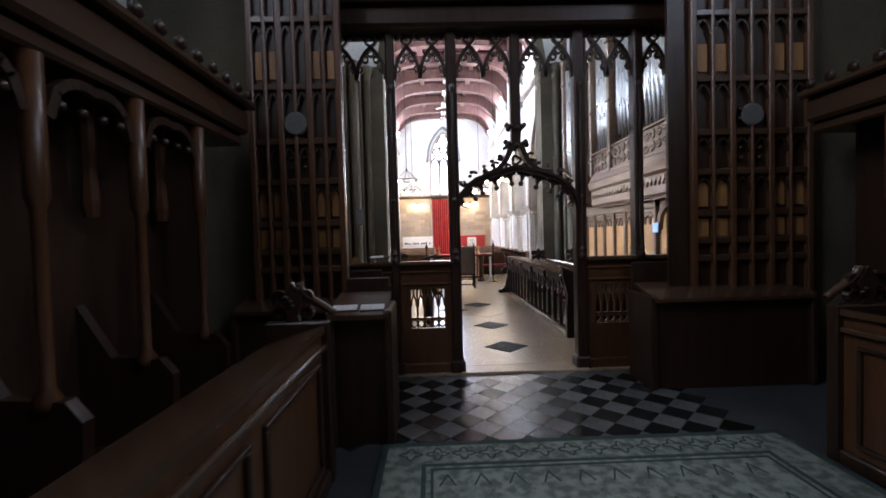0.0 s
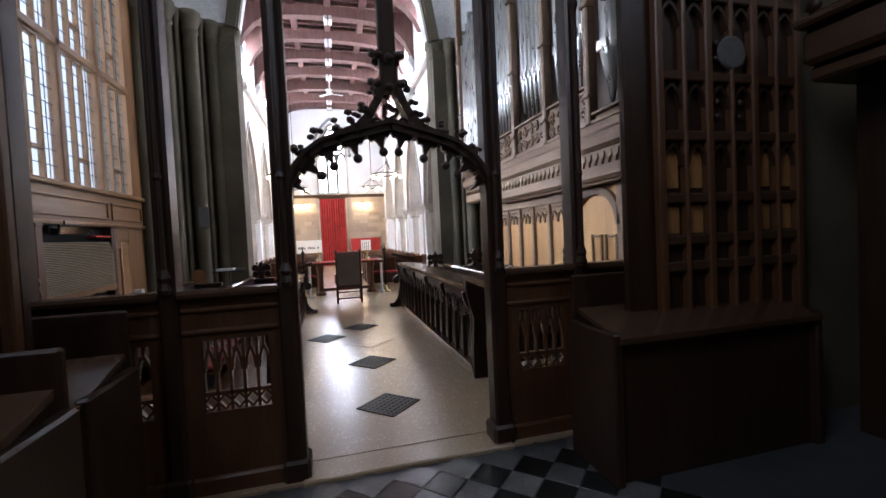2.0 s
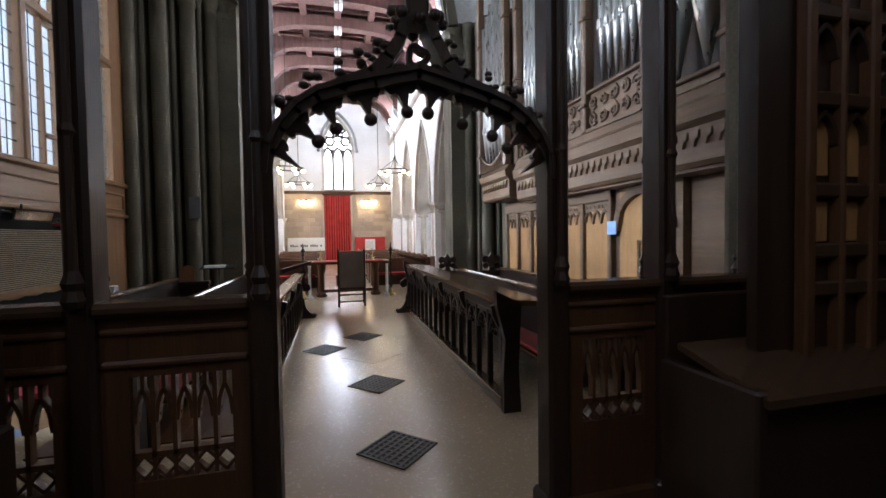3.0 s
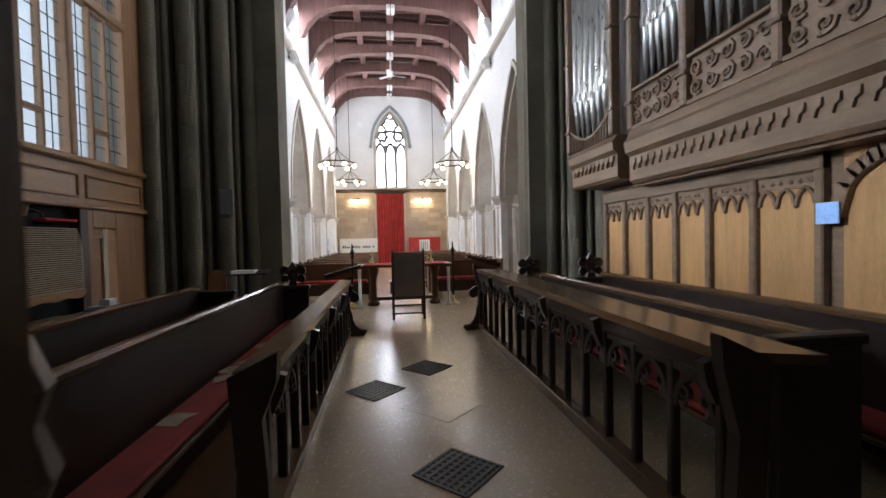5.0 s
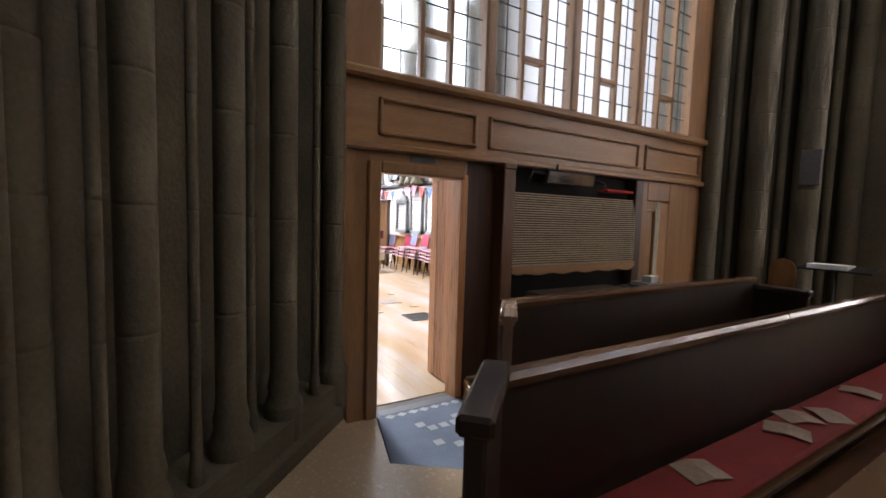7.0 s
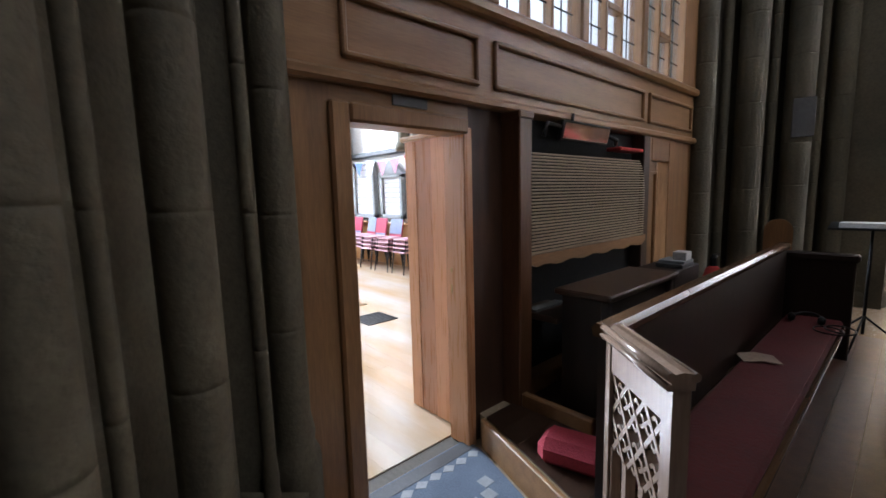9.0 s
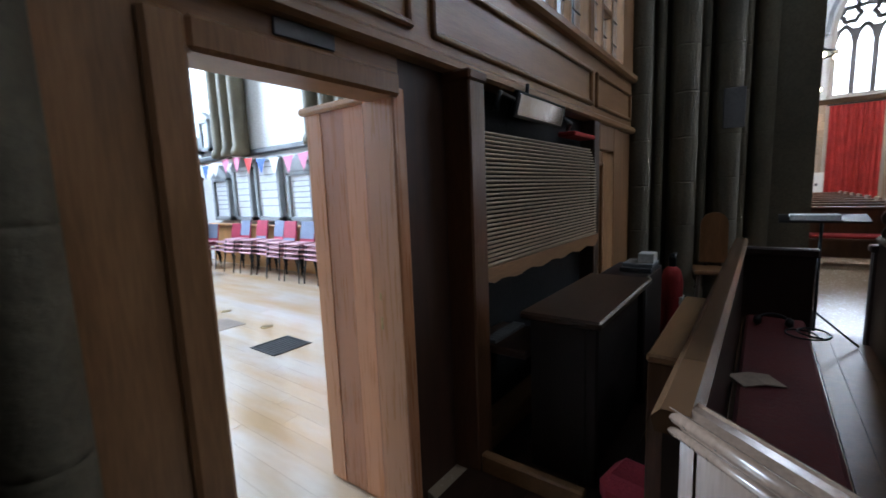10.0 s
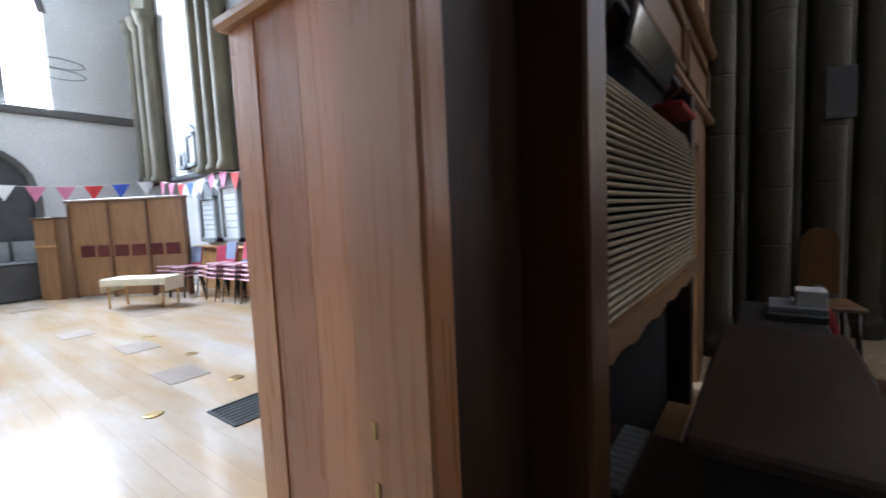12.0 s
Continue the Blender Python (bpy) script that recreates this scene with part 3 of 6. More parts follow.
box(bm, PX - 0.1, 10.55, 0, PX + 0.02, 10.75, 2.07, 0.006)
box(bm, PX - 0.1, 10.12, 1.85, PX + 0.02, 10.55, 2.07, 0.006)
box(bm, PX - 0.1, 10.75, 0, PX - 0.01, 11.25, 2.07)
part("stile", bm, OAK_PART_V, part_n)
bm = begin()
box(bm, PX - 0.09, 10.12, 0, PX - 0.04, 10.4, 1.85, 0.006)
panel_run(bm, PX - 0.04, 10.16, 0.3, 10.36, 1.75)
part("small_door", bm, OAK_PART_V, part_n)
plate = thing("door_plate", pose(PX + 0.002, 7.2, 2.015), "small grey metal plate on the door head", "plate")
part("plate", box(begin(), -0.004, -0.11, 0, 0.008, 0.11, 0.05, 0.002), SLATE, plate)
# upper lights
WY0, WY1, WZ0, WZ1, TR = 6.8, 10.9, 2.66, 8.6, 4.55
bm = begin()
for a, b in ((6.55, 6.82), (10.86, 11.25)):
    box(bm, PX - 0.1, a, WZ0, PX + 0.01, b, WZ1)
part("stile", bm, OAK_PART_V, part_n)
BAYW = (WY1 - WY0) / 4
for i in range(1, 4):
    bm = begin()
    y = WY0 + BAYW * i
    box(bm, PX - 0.11, y - 0.055, WZ0, PX + 0.03, y + 0.055, WZ1, 0.015)
    part("mullion", bm, OAK_PART_V, part_n)
bm = begin()
box(bm, PX - 0.11, WY0, TR - 0.06, PX + 0.03, WY1, TR + 0.06, 0.015)
part("transom", bm, OAK_PART, part_n)
rnd = random.Random(3)
for i in range(4):
    y0 = WY0 + BAYW * i + 0.06
    w = (BAYW - 0.12) / 3
    for k in range(3):
        ya, yb = y0 + w * k, y0 + w * (k + 1)
        for zlo, zhi in ((WZ0, TR - 0.06), (TR + 0.06, WZ1)):
            win = part("casement" if k == 1 else "light", box(begin(), PX - 0.075, ya + 0.001, zlo, PX - 0.07, ya + 0.012, zhi), OAK_PART_V, part_n)
            if k == 1:
                bm = begin()
                for a, b in ((ya, ya + 0.035), (yb - 0.035, yb)):
                    box(bm, PX - 0.08, a, zlo, PX - 0.005, b, zhi, 0.005)
                zc = zlo + 0.36
                box(bm, PX - 0.08, ya + 0.035, zc, PX + 0.0, yb - 0.035, zc + 0.05, 0.005)
                box(bm, PX - 0.08, ya + 0.035, zhi - 0.05, PX + 0.0, yb - 0.035, zhi, 0.005)
                part("frame", bm, OAK_PART_V, win)
            bm = begin()
            box(bm, PX - 0.052, ya + 0.01, zlo + 0.005, PX - 0.048, yb - 0.01, zhi - 0.005)
            g = part("pane", bm, GLASS, win)
            g.visible_shadow = False
            bm = begin()
            z = zlo + 0.2
            while z < zhi:
                box(bm, PX - 0.055, ya, z - 0.004, PX - 0.045, yb, z + 0.004)
                z += 0.205
            if k != 1:
                ym = (ya + yb) / 2
                box(bm, PX - 0.0545, ym - 0.004, zlo, PX - 0.0455, ym + 0.004, zhi)
            part("lead", bm, IRON, win)

# veneered casing of the organ console, on the transept side of the doorway
casing = thing("console_casing", pose(0, 0, 0), "tall orange-veneered wooden casing behind the organ console", "cabinet")
for i, (xa, xb) in enumerate(((-3.6, -3.49), (-3.489, -3.33), (-3.329, -3.2), (-3.199, -3.085))):
    bm = begin()
    box(bm, xa, 7.68 - (0.004 if i == 0 else 0), 0.01, xb, 7.7, 1.94)
    part("board", bm, VENEER_DARK if i in (1, 3) else VENEER, casing)
bm = begin()
box(bm, -3.6, 7.7, 0, -3.03, 10.2, 1.94)
part("body", bm, VENEER, casing)
bm = begin()
box(bm, -3.63, 7.65, 1.94, -3.03, 10.24, 1.975, 0.01)
part("cap", bm, OAK_LIGHT, casing, "pale moulded cap")

# organ console with its roller shutter
console = thing("organ_console", pose(0, 0, 0), "dark oak organ console with closed roller shutter in the partition", "organ console")
# back panel painted black for the shade of the console recess
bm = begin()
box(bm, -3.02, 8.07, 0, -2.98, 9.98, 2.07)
part("back_panel", bm, SHADE_BLACK, console)
# slat oak lightened: the light falling on the slats is painted in
SLAT_LIT = mat("lit_slat_oak", (0.50, 0.39, 0.26), 0.3, 0.7, 1.2, 10, 0.1, stretch=(14, 1.2, 14))
n = 31
for i in range(n):
    z = 1.17 + (1.83 - 1.17) * i / (n - 1)
    u = i / (n - 1)
    bm = begin()
    x = -2.83 - 0.05 * u ** 6 - 0.006
    box(bm, x - 0.02, 8.085, z - 0.006, x, 9.84, z + 0.006, 0.004)
    part("slat", bm, SLAT_LIT, console)
# added black sheet: shade in the gaps between slats
part("shutter_shade", box(begin(), -2.9, 8.085, 1.16, -2.893, 9.84, 1.83), SHADE_BLACK, console, "black sheet for the shade between the slats")
bm = begin()
pts = []
for i in range(25):
    y = 8.085 + (9.84 - 8.085) * i / 24
    pts.append((y, 1.07 + 0.02 * math.sin(i * 0.7) ** 2 + (0.03 if i in (0, 24) else 0)))
prism(bm, pts + [(9.84, 1.16), (8.085, 1.16)], "x", -2.86, -2.82)
part("bottom_rail", bm, OAK_PART, console)
bm = begin()
box(bm, -2.98, 9.85, 0, -2.86, 9.98, 2.06, 0.006)
part("side_panel", bm, OAK_DARK, console)
bm = begin()
box(bm, -2.95, 8.08, 0.74, -2.62, 8.45, 0.78, 0.005)
part("key_desk", bm, OAK_DARK, console)
bm = begin()
for i in range(10):
    box(bm, -2.86, 8.1 + i * 0.033, 0.782, -2.79, 8.13 + i * 0.033, 0.80, 0.002)
part("keys", bm, IVORY, console, "grey ivory keys")
bm = begin()
box(bm, -2.98, 8.08, FL, -2.84, 9.9, FL + 0.12, 0.01)
part("plinth", bm, OAK_PART, console)

desk = thing("console_desk", pose(-2.46, 8.62, 0), "dark oak desk standing against the organ console", "desk")
part("top", box(begin(), -0.2, -0.52, 0.93, 0.18, 0.53, 0.97, 0.01), OAK_DARK, desk)
# body and legs take the near-black oak: shade under the top
part("body", box(begin(), -0.16, -0.48, FL, 0.12, 0.49, 0.93), OAK_SHADED, desk)
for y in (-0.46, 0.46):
    part("leg", box(begin(), 0.1, y - 0.03, FL, 0.16, y + 0.03, 0.93, 0.01), OAK_SHADED, desk)
bn = thing("narrow_cupboard", pose(-1.975, 8.2, 0), "narrow brown wooden cupboard with polished top behind the pew", "cupboard")
# sheen of the polished top is put into its paler oak
part("top", box(begin(), -0.065, -0.43, 0.97, 0.06, 0.43, 1.0, 0.008), OAK_PART, bn)
part("body", box(begin(), -0.055, -0.41, FL, 0.05, 0.41, 0.97), OAK_SHADED, bn)
part("end_board", box(begin(), -0.06, -0.425, FL, 0.055, -0.41, 0.97, 0.004), OAK_MID, bn)
fe = thing("fire_extinguisher", pose(-2.3, 10.0, FL), "red fire extinguisher standing by the partition", "fire extinguisher")
part("cylinder", turned(begin(), [(0.075, 0), (0.08, 0.03), (0.08, 0.62), (0.06, 0.7), (0.03, 0.73)], 0, 0, 0, 14), RED, fe)
part("valve", turned(begin(), [(0.03, 0.73), (0.03, 0.8), (0.015, 0.83)], 0, 0, 0, 8), IRON, fe)
part("handle", box(begin(), -0.015, -0.02, 0.8, 0.015, 0.12, 0.825, 0.004), IRON, fe)
part("label", box(begin(), 0.06, -0.05, 0.3, 0.0825, 0.05, 0.5, 0.002), PAPER, fe)

# things over the shutter
dev = thing("organist_mirror", pose(-2.85, 8.82, 2.0, 0, 14, 0), "long tilted organist's mirror in a dark frame over the shutter", "mirror")
part("back", box(begin(), -0.03, -0.34, -0.07, 0.0, 0.34, 0.07, 0.006), IRON, dev)
part("glass", box(begin(), 0.0, -0.32, -0.055, 0.008, 0.32, 0.055, 0.002), MIRROR, dev)
part("bracket", tube(begin(), [(-0.02, 0.34, 0.0), (0.01, 0.46, -0.02), (-0.04, 0.56, -0.06)], 0.016), IRON, dev)
part("arm", tube(begin(), [(-0.02, -0.34, 0.02), (-0.02, -0.5, 0.03), (0.0, -0.54, -0.06)], 0.014), IRON, dev)
part("hook", tube(begin(), [(-0.02, -0.2, 0.05), (-0.03, -0.2, 0.12)], 0.012), IRON, dev)
rb = thing("red_folder", pose(-2.9, 9.55, 1.9), "red folder lying on top of the console shutter", "folder")
part("cover", box(begin(), -0.06, -0.22, 0, 0.07, 0.22, 0.03, 0.008), RED, rb)
note = thing("wall_notice", pose(-2.06, 12.0, 2.1, 0, 0, 12), "small grey notice box fixed to the stone pier", "notice")
part("board", box(begin(), -0.1, -0.04, 0, 0.1, 0.02, 0.42, 0.006), TRACERY, note)
bkt = thing("book_box", pose(-2.46, 9.45, 0), "dark low bookcase beside the console desk", "bookcase")
part("case", box(begin(), -0.16, -0.28, FL, 0.14, 0.25, 0.96, 0.008), OAK_SHADED, bkt)
books = thing("book_stack", pose(-2.42, 9.45, 0.96), "white and dark books piled on the desk", "books")
part("book", box(begin(), -0.1, -0.13, 0, 0.1, 0.12, 0.03, 0.004), SLATE, books)
part("book", box(begin(), -0.09, -0.1, 0.03, 0.1, 0.11, 0.055, 0.004), GREYP, books)
part("book", box(begin(), 0.0, -0.06, 0.055, 0.1, 0.06, 0.12, 0.004), PAPER, books)

# old round-backed chair by the pier
oc = thing("wooden_chair", pose(-2.14, 11.62, 0, 0, 0, 10), "small pale wooden chair with a round-topped back", "chair")
bm = begin()
prism(bm, [(-0.13, 0.66), (0.13, 0.66)] + [(0.13 * math.cos(a), 1.08 + 0.13 * math.sin(a)) for a in [math.pi * k / 8 for k in range(9)]], "y", 0.16, 0.19)
part("backrest", bm, OAK_PART_V, oc)
part("seat", box(begin(), -0.2, -0.2, 0.58, 0.2, 0.2, 0.62, 0.012), OAK_PART_V, oc)
for x in (-0.17, 0.17):
    for y in (-0.17, 0.17):
        part("leg", tube(begin(), [(x, y, FL), (x * 0.9, y * 0.9, 0.58)], 0.018), OAK_DARK, oc)
for x in (-0.07, 0.07):
    part("back_post", tube(begin(), [(x, 0.17, 0.62), (x, 0.175, 0.68)], 0.014), OAK_DARK, oc)


# ---- pews and desks in the crossing ----
def poppyhead(bm, x, y, z, s=1.0):
    """A carved leafy finial."""
    r = random.Random(int(abs(x * 100 + y * 10)))
    k = s * 0.1
    stem = [(-0.5, 0), (0.5, 0), (0.32, 0.5), (0.55, 1.1), (0.75, 1.7), (0.3, 2.3), (0.0, 2.75), (-0.3, 2.3), (-0.75, 1.7), (-0.55, 1.1), (-0.32, 0.5)]
    prism(bm, [(x + k * a, z + k * b) for a, b in stem], "y", y - 0.03, y + 0.03)
    for sx in (-1, 1):
        for cz, rad in ((0.75, 0.42), (1.75, 0.5)):
            prism(bm, [(x + sx * k * (0.8 + rad * 0.92 * math.cos(q)), z + k * (cz + rad * 0.92 * math.sin(q))) for q in [6.2832 * j / 9 for j in range(9)]], "y", y - 0.02, y + 0.02)
            pts = []
            for j in range(10):
                q = -1.2 + j * 0.55
                rr = rad * (1 - 0.07 * j)
                pts.append((x + sx * k * (0.85 + rr * math.cos(q)), z + k * (cz + rr * math.sin(q))))
            ribbon(bm, pts, "y", y - 0.024, y + 0.024, 0.034 * s)
            ball(bm, x + sx * k * 0.9, y, z + k * cz, 0.016 * s, 1, 1.6, 1)
    for j in range(7):
        ball(bm, x + k * r.uniform(-0.5, 0.5), y + r.choice((-0.03, 0.03)), z + k * (0.6 + 0.28 * j), 0.017 * s, 1.5, 0.8, 1.3)
    return bm


def bench_end(bm, y0, y1, x0, x1, z, hollow=True):
    """An upright shaped end between x0 and x1."""
    box(bm, x0, y0, FL, x1, y1, z, 0.01)
    box(bm, x0 - 0.02, y0 - 0.02, z - 0.03, x1 + 0.02, y1 + 0.02, z + 0.03, 0.012)
    return bm


def lattice_end(name, x0, x1, y, z, parent, m):
    """A bench end with a pierced head of interlaced tracery over three slots."""
    bm = begin()
    t = 0.05
    box(bm, x0, y, FL, x0 + t, y + 0.05, z - 0.05)
    box(bm, x1 - t, y, FL, x1, y + 0.05, z - 0.05)
    box(bm, x0 + t, y + 0.004, z - 0.16, x1 - t, y + 0.046, z - 0.05)
    box(bm, x0 + t, y + 0.004, FL, x1 - t, y + 0.046, 0.34)
    part("bench_end", bm, OAK_END_LIT, parent).matrix_local = m
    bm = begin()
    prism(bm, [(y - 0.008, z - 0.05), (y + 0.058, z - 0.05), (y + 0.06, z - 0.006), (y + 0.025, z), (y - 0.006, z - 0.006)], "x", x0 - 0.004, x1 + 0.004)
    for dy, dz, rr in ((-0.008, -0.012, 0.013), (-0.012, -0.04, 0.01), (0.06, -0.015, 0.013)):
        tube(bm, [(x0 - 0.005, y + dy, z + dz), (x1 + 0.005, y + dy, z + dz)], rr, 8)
    part("end_cap", bm, OAK_END_LIT, parent, "polished moulded cap").matrix_local = m
    bm = begin()
    a, b = x0 + t, x1 - t
    top, bot = z - 0.16, z - 0.46
    n = 3
    w = (b - a) / n
    for i in range(n):
        for k in range(2):
            za, zb = top - (top - bot) / 2 * k, top - (top - bot) / 2 * (k + 1)
            ribbon(bm, [(a + w * i, za), (a + w * (i + 1), zb)], "y", y + 0.01, y + 0.04, 0.016)
            ribbon(bm, [(a + w * (i + 1), za), (a + w * i, zb)], "y", y + 0.012, y + 0.038, 0.016)
            c, zc = a + w * (i + 0.5), (za + zb) / 2
            pts = [(c + 0.042 * math.cos(q) * (1 + 0.25 * math.cos(4 * q)), zc + 0.042 * math.sin(q) * (1 + 0.25 * math.cos(4 * q))) for q in [6.2832 * j / 16 for j in range(17)]]
            ribbon(bm, pts, "y", y + 0.014, y + 0.036, 0.012)
    for i in range(n + 1):
        x = a + w * i
        box(bm, x - 0.014, y + 0.008, 0.34, x + 0.014, y + 0.042, bot + 0.02)
    part("tracery", bm, OAK_END_LIT, parent).matrix_local = m


# pew end paler than the pew: the light on it is in the colour
OAK_END_LIT = mat("polished_oak_end_lit", (0.25, 0.165, 0.115), 0.24, 0.8, 1.0, 8, 0.01, stretch=V)


def pew(name, xb, xf, y0, y1, z, label, lattice=False, splay=0.0):
    """A long pew along y: back at xb, seat towards xf."""
    p = thing(name, pose(0, 0, 0), label, "pew", "choir pews of the crossing")
    d = 1 if xf > xb else -1
    lo, hi = min(xb, xb + d * 0.045), max(xb, xb + d * 0.045)
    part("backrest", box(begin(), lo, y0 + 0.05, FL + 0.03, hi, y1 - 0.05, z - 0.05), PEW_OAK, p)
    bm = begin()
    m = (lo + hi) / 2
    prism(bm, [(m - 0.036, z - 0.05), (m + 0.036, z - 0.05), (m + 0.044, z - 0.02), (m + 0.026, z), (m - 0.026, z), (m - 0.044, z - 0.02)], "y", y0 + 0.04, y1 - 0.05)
    part("top_rail", bm, PEW_LIT, p, "polished moulded rail")
    s0, s1 = sorted((xb + d * 0.05, xf))
    part("seat", box(begin(), s0, y0 + 0.06, 0.43, s1, y1 - 0.06, 0.465, 0.008), PEW_LIT, p)
    bm = begin()
    box(bm, s0 + 0.03, y0 + 0.12, 0.465, s1 - 0.02, y1 - 0.1, 0.51, 0.016)
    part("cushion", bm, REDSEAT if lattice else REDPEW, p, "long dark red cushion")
    e0, e1 = sorted((xb - d * 0.03, xf + d * 0.02))
    if lattice:
        lattice_end("end", 0, 0.43, 0, z, p, pose(xb + 0.02, y0 + 0.06, 0, 0, 0, splay))
    else:
        if splay:
            part("bench_end", bench_end(begin(), 0, 0.06, 0, 0.42, z), PEW_OAK, p).matrix_local = pose(xb - 0.02 * d, y0 + 0.06, 0, 0, 0, splay if d > 0 else 180 - splay)
        else:
            part("bench_end", bench_end(begin(), y0, y0 + 0.06, e0, e1, z), PEW_OAK, p)
    bm = begin()
    bench_end(bm, y1 - 0.06, y1, e0, e1, z - 0.1)
    if not lattice:
        poppyhead(bm, (e0 + e1) / 2, y1 - 0.03, z - 0.07, 1.25)
    part("bench_end", bm, PEW_OAK, p, "" if lattice else "carved leafy bench end")
    return p


pew("choir_pew", -1.9, -1.45, 7.18, 10.4, 1.1, "dark oak choir pew with pierced tracery end and red cushion", lattice=True, splay=-40)
pew("choir_pew", -1.02, -0.64, 6.42, 11.05, 1.07, "dark oak choir pew with long red cushion", splay=-45)
pew("choir_pew", 2.95, 2.5, 6.5, 11.05, 1.07, "dark oak choir pew with long red cushion")
pew("choir_pew", 3.62, 3.2, 6.3, 10.4, 1.1, "dark oak choir pew beside the organ panelling")


def choir_desk(name, xf, d, y0, y1, rest=0.33, lift=0.0):
    """An open-fronted choir desk along y with its front at xf; d points to the seats."""
    k = thing(name, pose(0, 0, 0), "dark oak choir desk with open balustrade front and sloping top", "choir desk", "choir desks of the crossing")
    s = sorted
    a, b = s((xf, xf + d * 0.11))
    part("plinth", box(begin(), a, y0, FL, b, y1, FL + 0.1, 0.012), PEW_LIT, k)
    part("sill", box(begin(), *s((xf - d * 0.015, xf + d * 0.09))[:1], y0, FL + 0.1, s((xf - d * 0.015, xf + d * 0.09))[1], y1, FL + 0.125, 0.006), PEW_LIT, k)
    bm = begin()
    prism(bm, [(xf - d * 0.03, 1.05 + lift), (xf + d * rest, 1.05 + lift - 0.1 * rest), (xf + d * rest, 1.01 + lift - 0.1 * rest), (xf - d * 0.03, 1.0 + lift)], "y", y0 - 0.03, y1 - 0.02)
    part("book_rest", bm, PEW_LIT, k, "sloping polished book rest")
    a, b = s((xf + d * 0.01, xf + d * 0.07))
    part("top_rail", box(begin(), a, y0, 0.9 + lift, b, y1, 0.995 + lift, 0.01), PEW_OAK, k)
    # balusters and pierced heads
    n = round((y1 - y0) / 0.34)
    w = (y1 - y0 - 0.12) / n
    xm = xf + d * 0.04
    bal = None
    for i in range(n + 1):
        y = y0 + 0.06 + w * i
        big = i % 3 == 0
        if bal is None:
            bm = begin()
            box(bm, -0.028, -0.022, FL + 0.125, 0.028, 0.022, 0.9 + lift, 0.008)
            bal = part("baluster", bm, PEW_OAK, k)
            bal.matrix_local = Matrix.Translation((xm, y, 0))
        else:
            clone(bal, k, Matrix.Translation((xm, y, 0)))
        if big and i < n:
            bm = begin()
            prism(bm, [(xf - d * 0.02, 1.0 + lift), (xf - d * 0.075, 0.98 + lift), (xf - d * 0.06, 0.9 + lift), (xf - d * 0.015, 0.8 + lift), (xf, 0.8 + lift)], "y", y - 0.025, y + 0.025)
            part("bracket", bm, PEW_OAK, k)
    head = None
    for i in range(n):
        y = y0 + 0.06 + w * i + w / 2
        if head is None:
            bm = begin()
            ribbon(bm, arch_line(0, w / 2 - 0.03, 0.68, 0.86, 5), "x", -0.02, 0.02, 0.03)
            for sx in (-1, 1):
                ball(bm, 0, sx * (w / 2 - 0.075), 0.7, 0.024)
                pts = [(sx * (w / 4 - 0.01) + 0.03 * math.cos(q), 0.76 + 0.03 * math.sin(q)) for q in [6.2832 * j / 10 for j in range(11)]]
                ribbon(bm, pts, "x", -0.014, 0.014, 0.014)
            box(bm, -0.018, -w / 2 + 0.02, 0.86, 0.018, w / 2 - 0.02, 0.905)
            head = part("pierced_head", bm, PEW_OAK, k)
            head.matrix_local = Matrix.Translation((xm, y, lift))
        else:
            clone(head, k, Matrix.Translation((xm, y, lift)))
    # shaped ends
    for y, far in ((y0 - 0.05, False), (y1 - 0.02, True)):
        bm = begin()
        z = 1.06 + lift
        prof = [(xf - d * 0.0, FL), (xf + d * 0.16, FL), (xf + d * 0.14, 0.55), (xf + d * 0.17, z - 0.05), (xf - d * 0.06, z + 0.06), (xf - d * 0.05, z - 0.08), (xf + d * 0.02, 0.8), (xf + d * 0.0, 0.5)]
        prism(bm, prof, "y", y, y + 0.065)
        if far:
            prism(bm, [(xf + d * 0.36, z - 0.02), (xf - d * 0.16, z + 0.16), (xf - d * 0.17, z + 0.2), (xf + d * 0.38, z + 0.06)], "y", y - 0.05, y + 0.12)
            # scrolled foot
            prism(bm, [(xf + d * 0.02, 0.62), (xf - d * 0.02, 0.5), (xf - d * 0.03, 0.42), (xf - d * 0.06, 0.34), (xf - d * 0.12, 0.27), (xf - d * 0.2, 0.25), (xf - d * 0.22, 0.21), (xf - d * 0.2, FL), (xf + d * 0.02, FL)], "y", y + 0.004, y + 0.06)
            prism(bm, [(xf - d * 0.04, 0.86), (xf - d * 0.12, 0.8), (xf - d * 0.13, 0.72), (xf - d * 0.08, 0.68), (xf, 0.7), (xf + d * 0.02, 0.86)], "y", y + 0.004, y + 0.06)
            ball(bm, xf - d * 0.19, y + 0.03, FL + 0.055, 0.05, 1.0, 0.9, 0.9)
        part("desk_end", bm, PEW_OAK, k, "carved scrolled desk end" if far else "")
    return k


choir_desk("choir_desk", -0.04, -1, 6.72, 11.2, 0.15)
choir_desk("choir_desk", 1.93, 1, 6.2, 11.2, 0.46, 0.1)

# boarded platform under the stalls
for i in range(-4, 13):
    bm = begin()
    xa, xb = -2.22 + i * 0.161, -2.22 + i * 0.161 + 0.1585
    ya, yb = (6.35, 6.35) if i > 3 else (6.73 - 0.333 * xa, 6.73 - 0.333 * xb)
    prism(bm, [(xa, ya), (xb, yb), (xb, 11.2), (xa, 11.2)], "z", FL, FL + 0.012)
    tagged(done("floorboard", bm, OAK_MID if i > 1 else OAK_DARK), "worn brown floorboard under the choir pews", "floorboard", "platform boards", "structure")

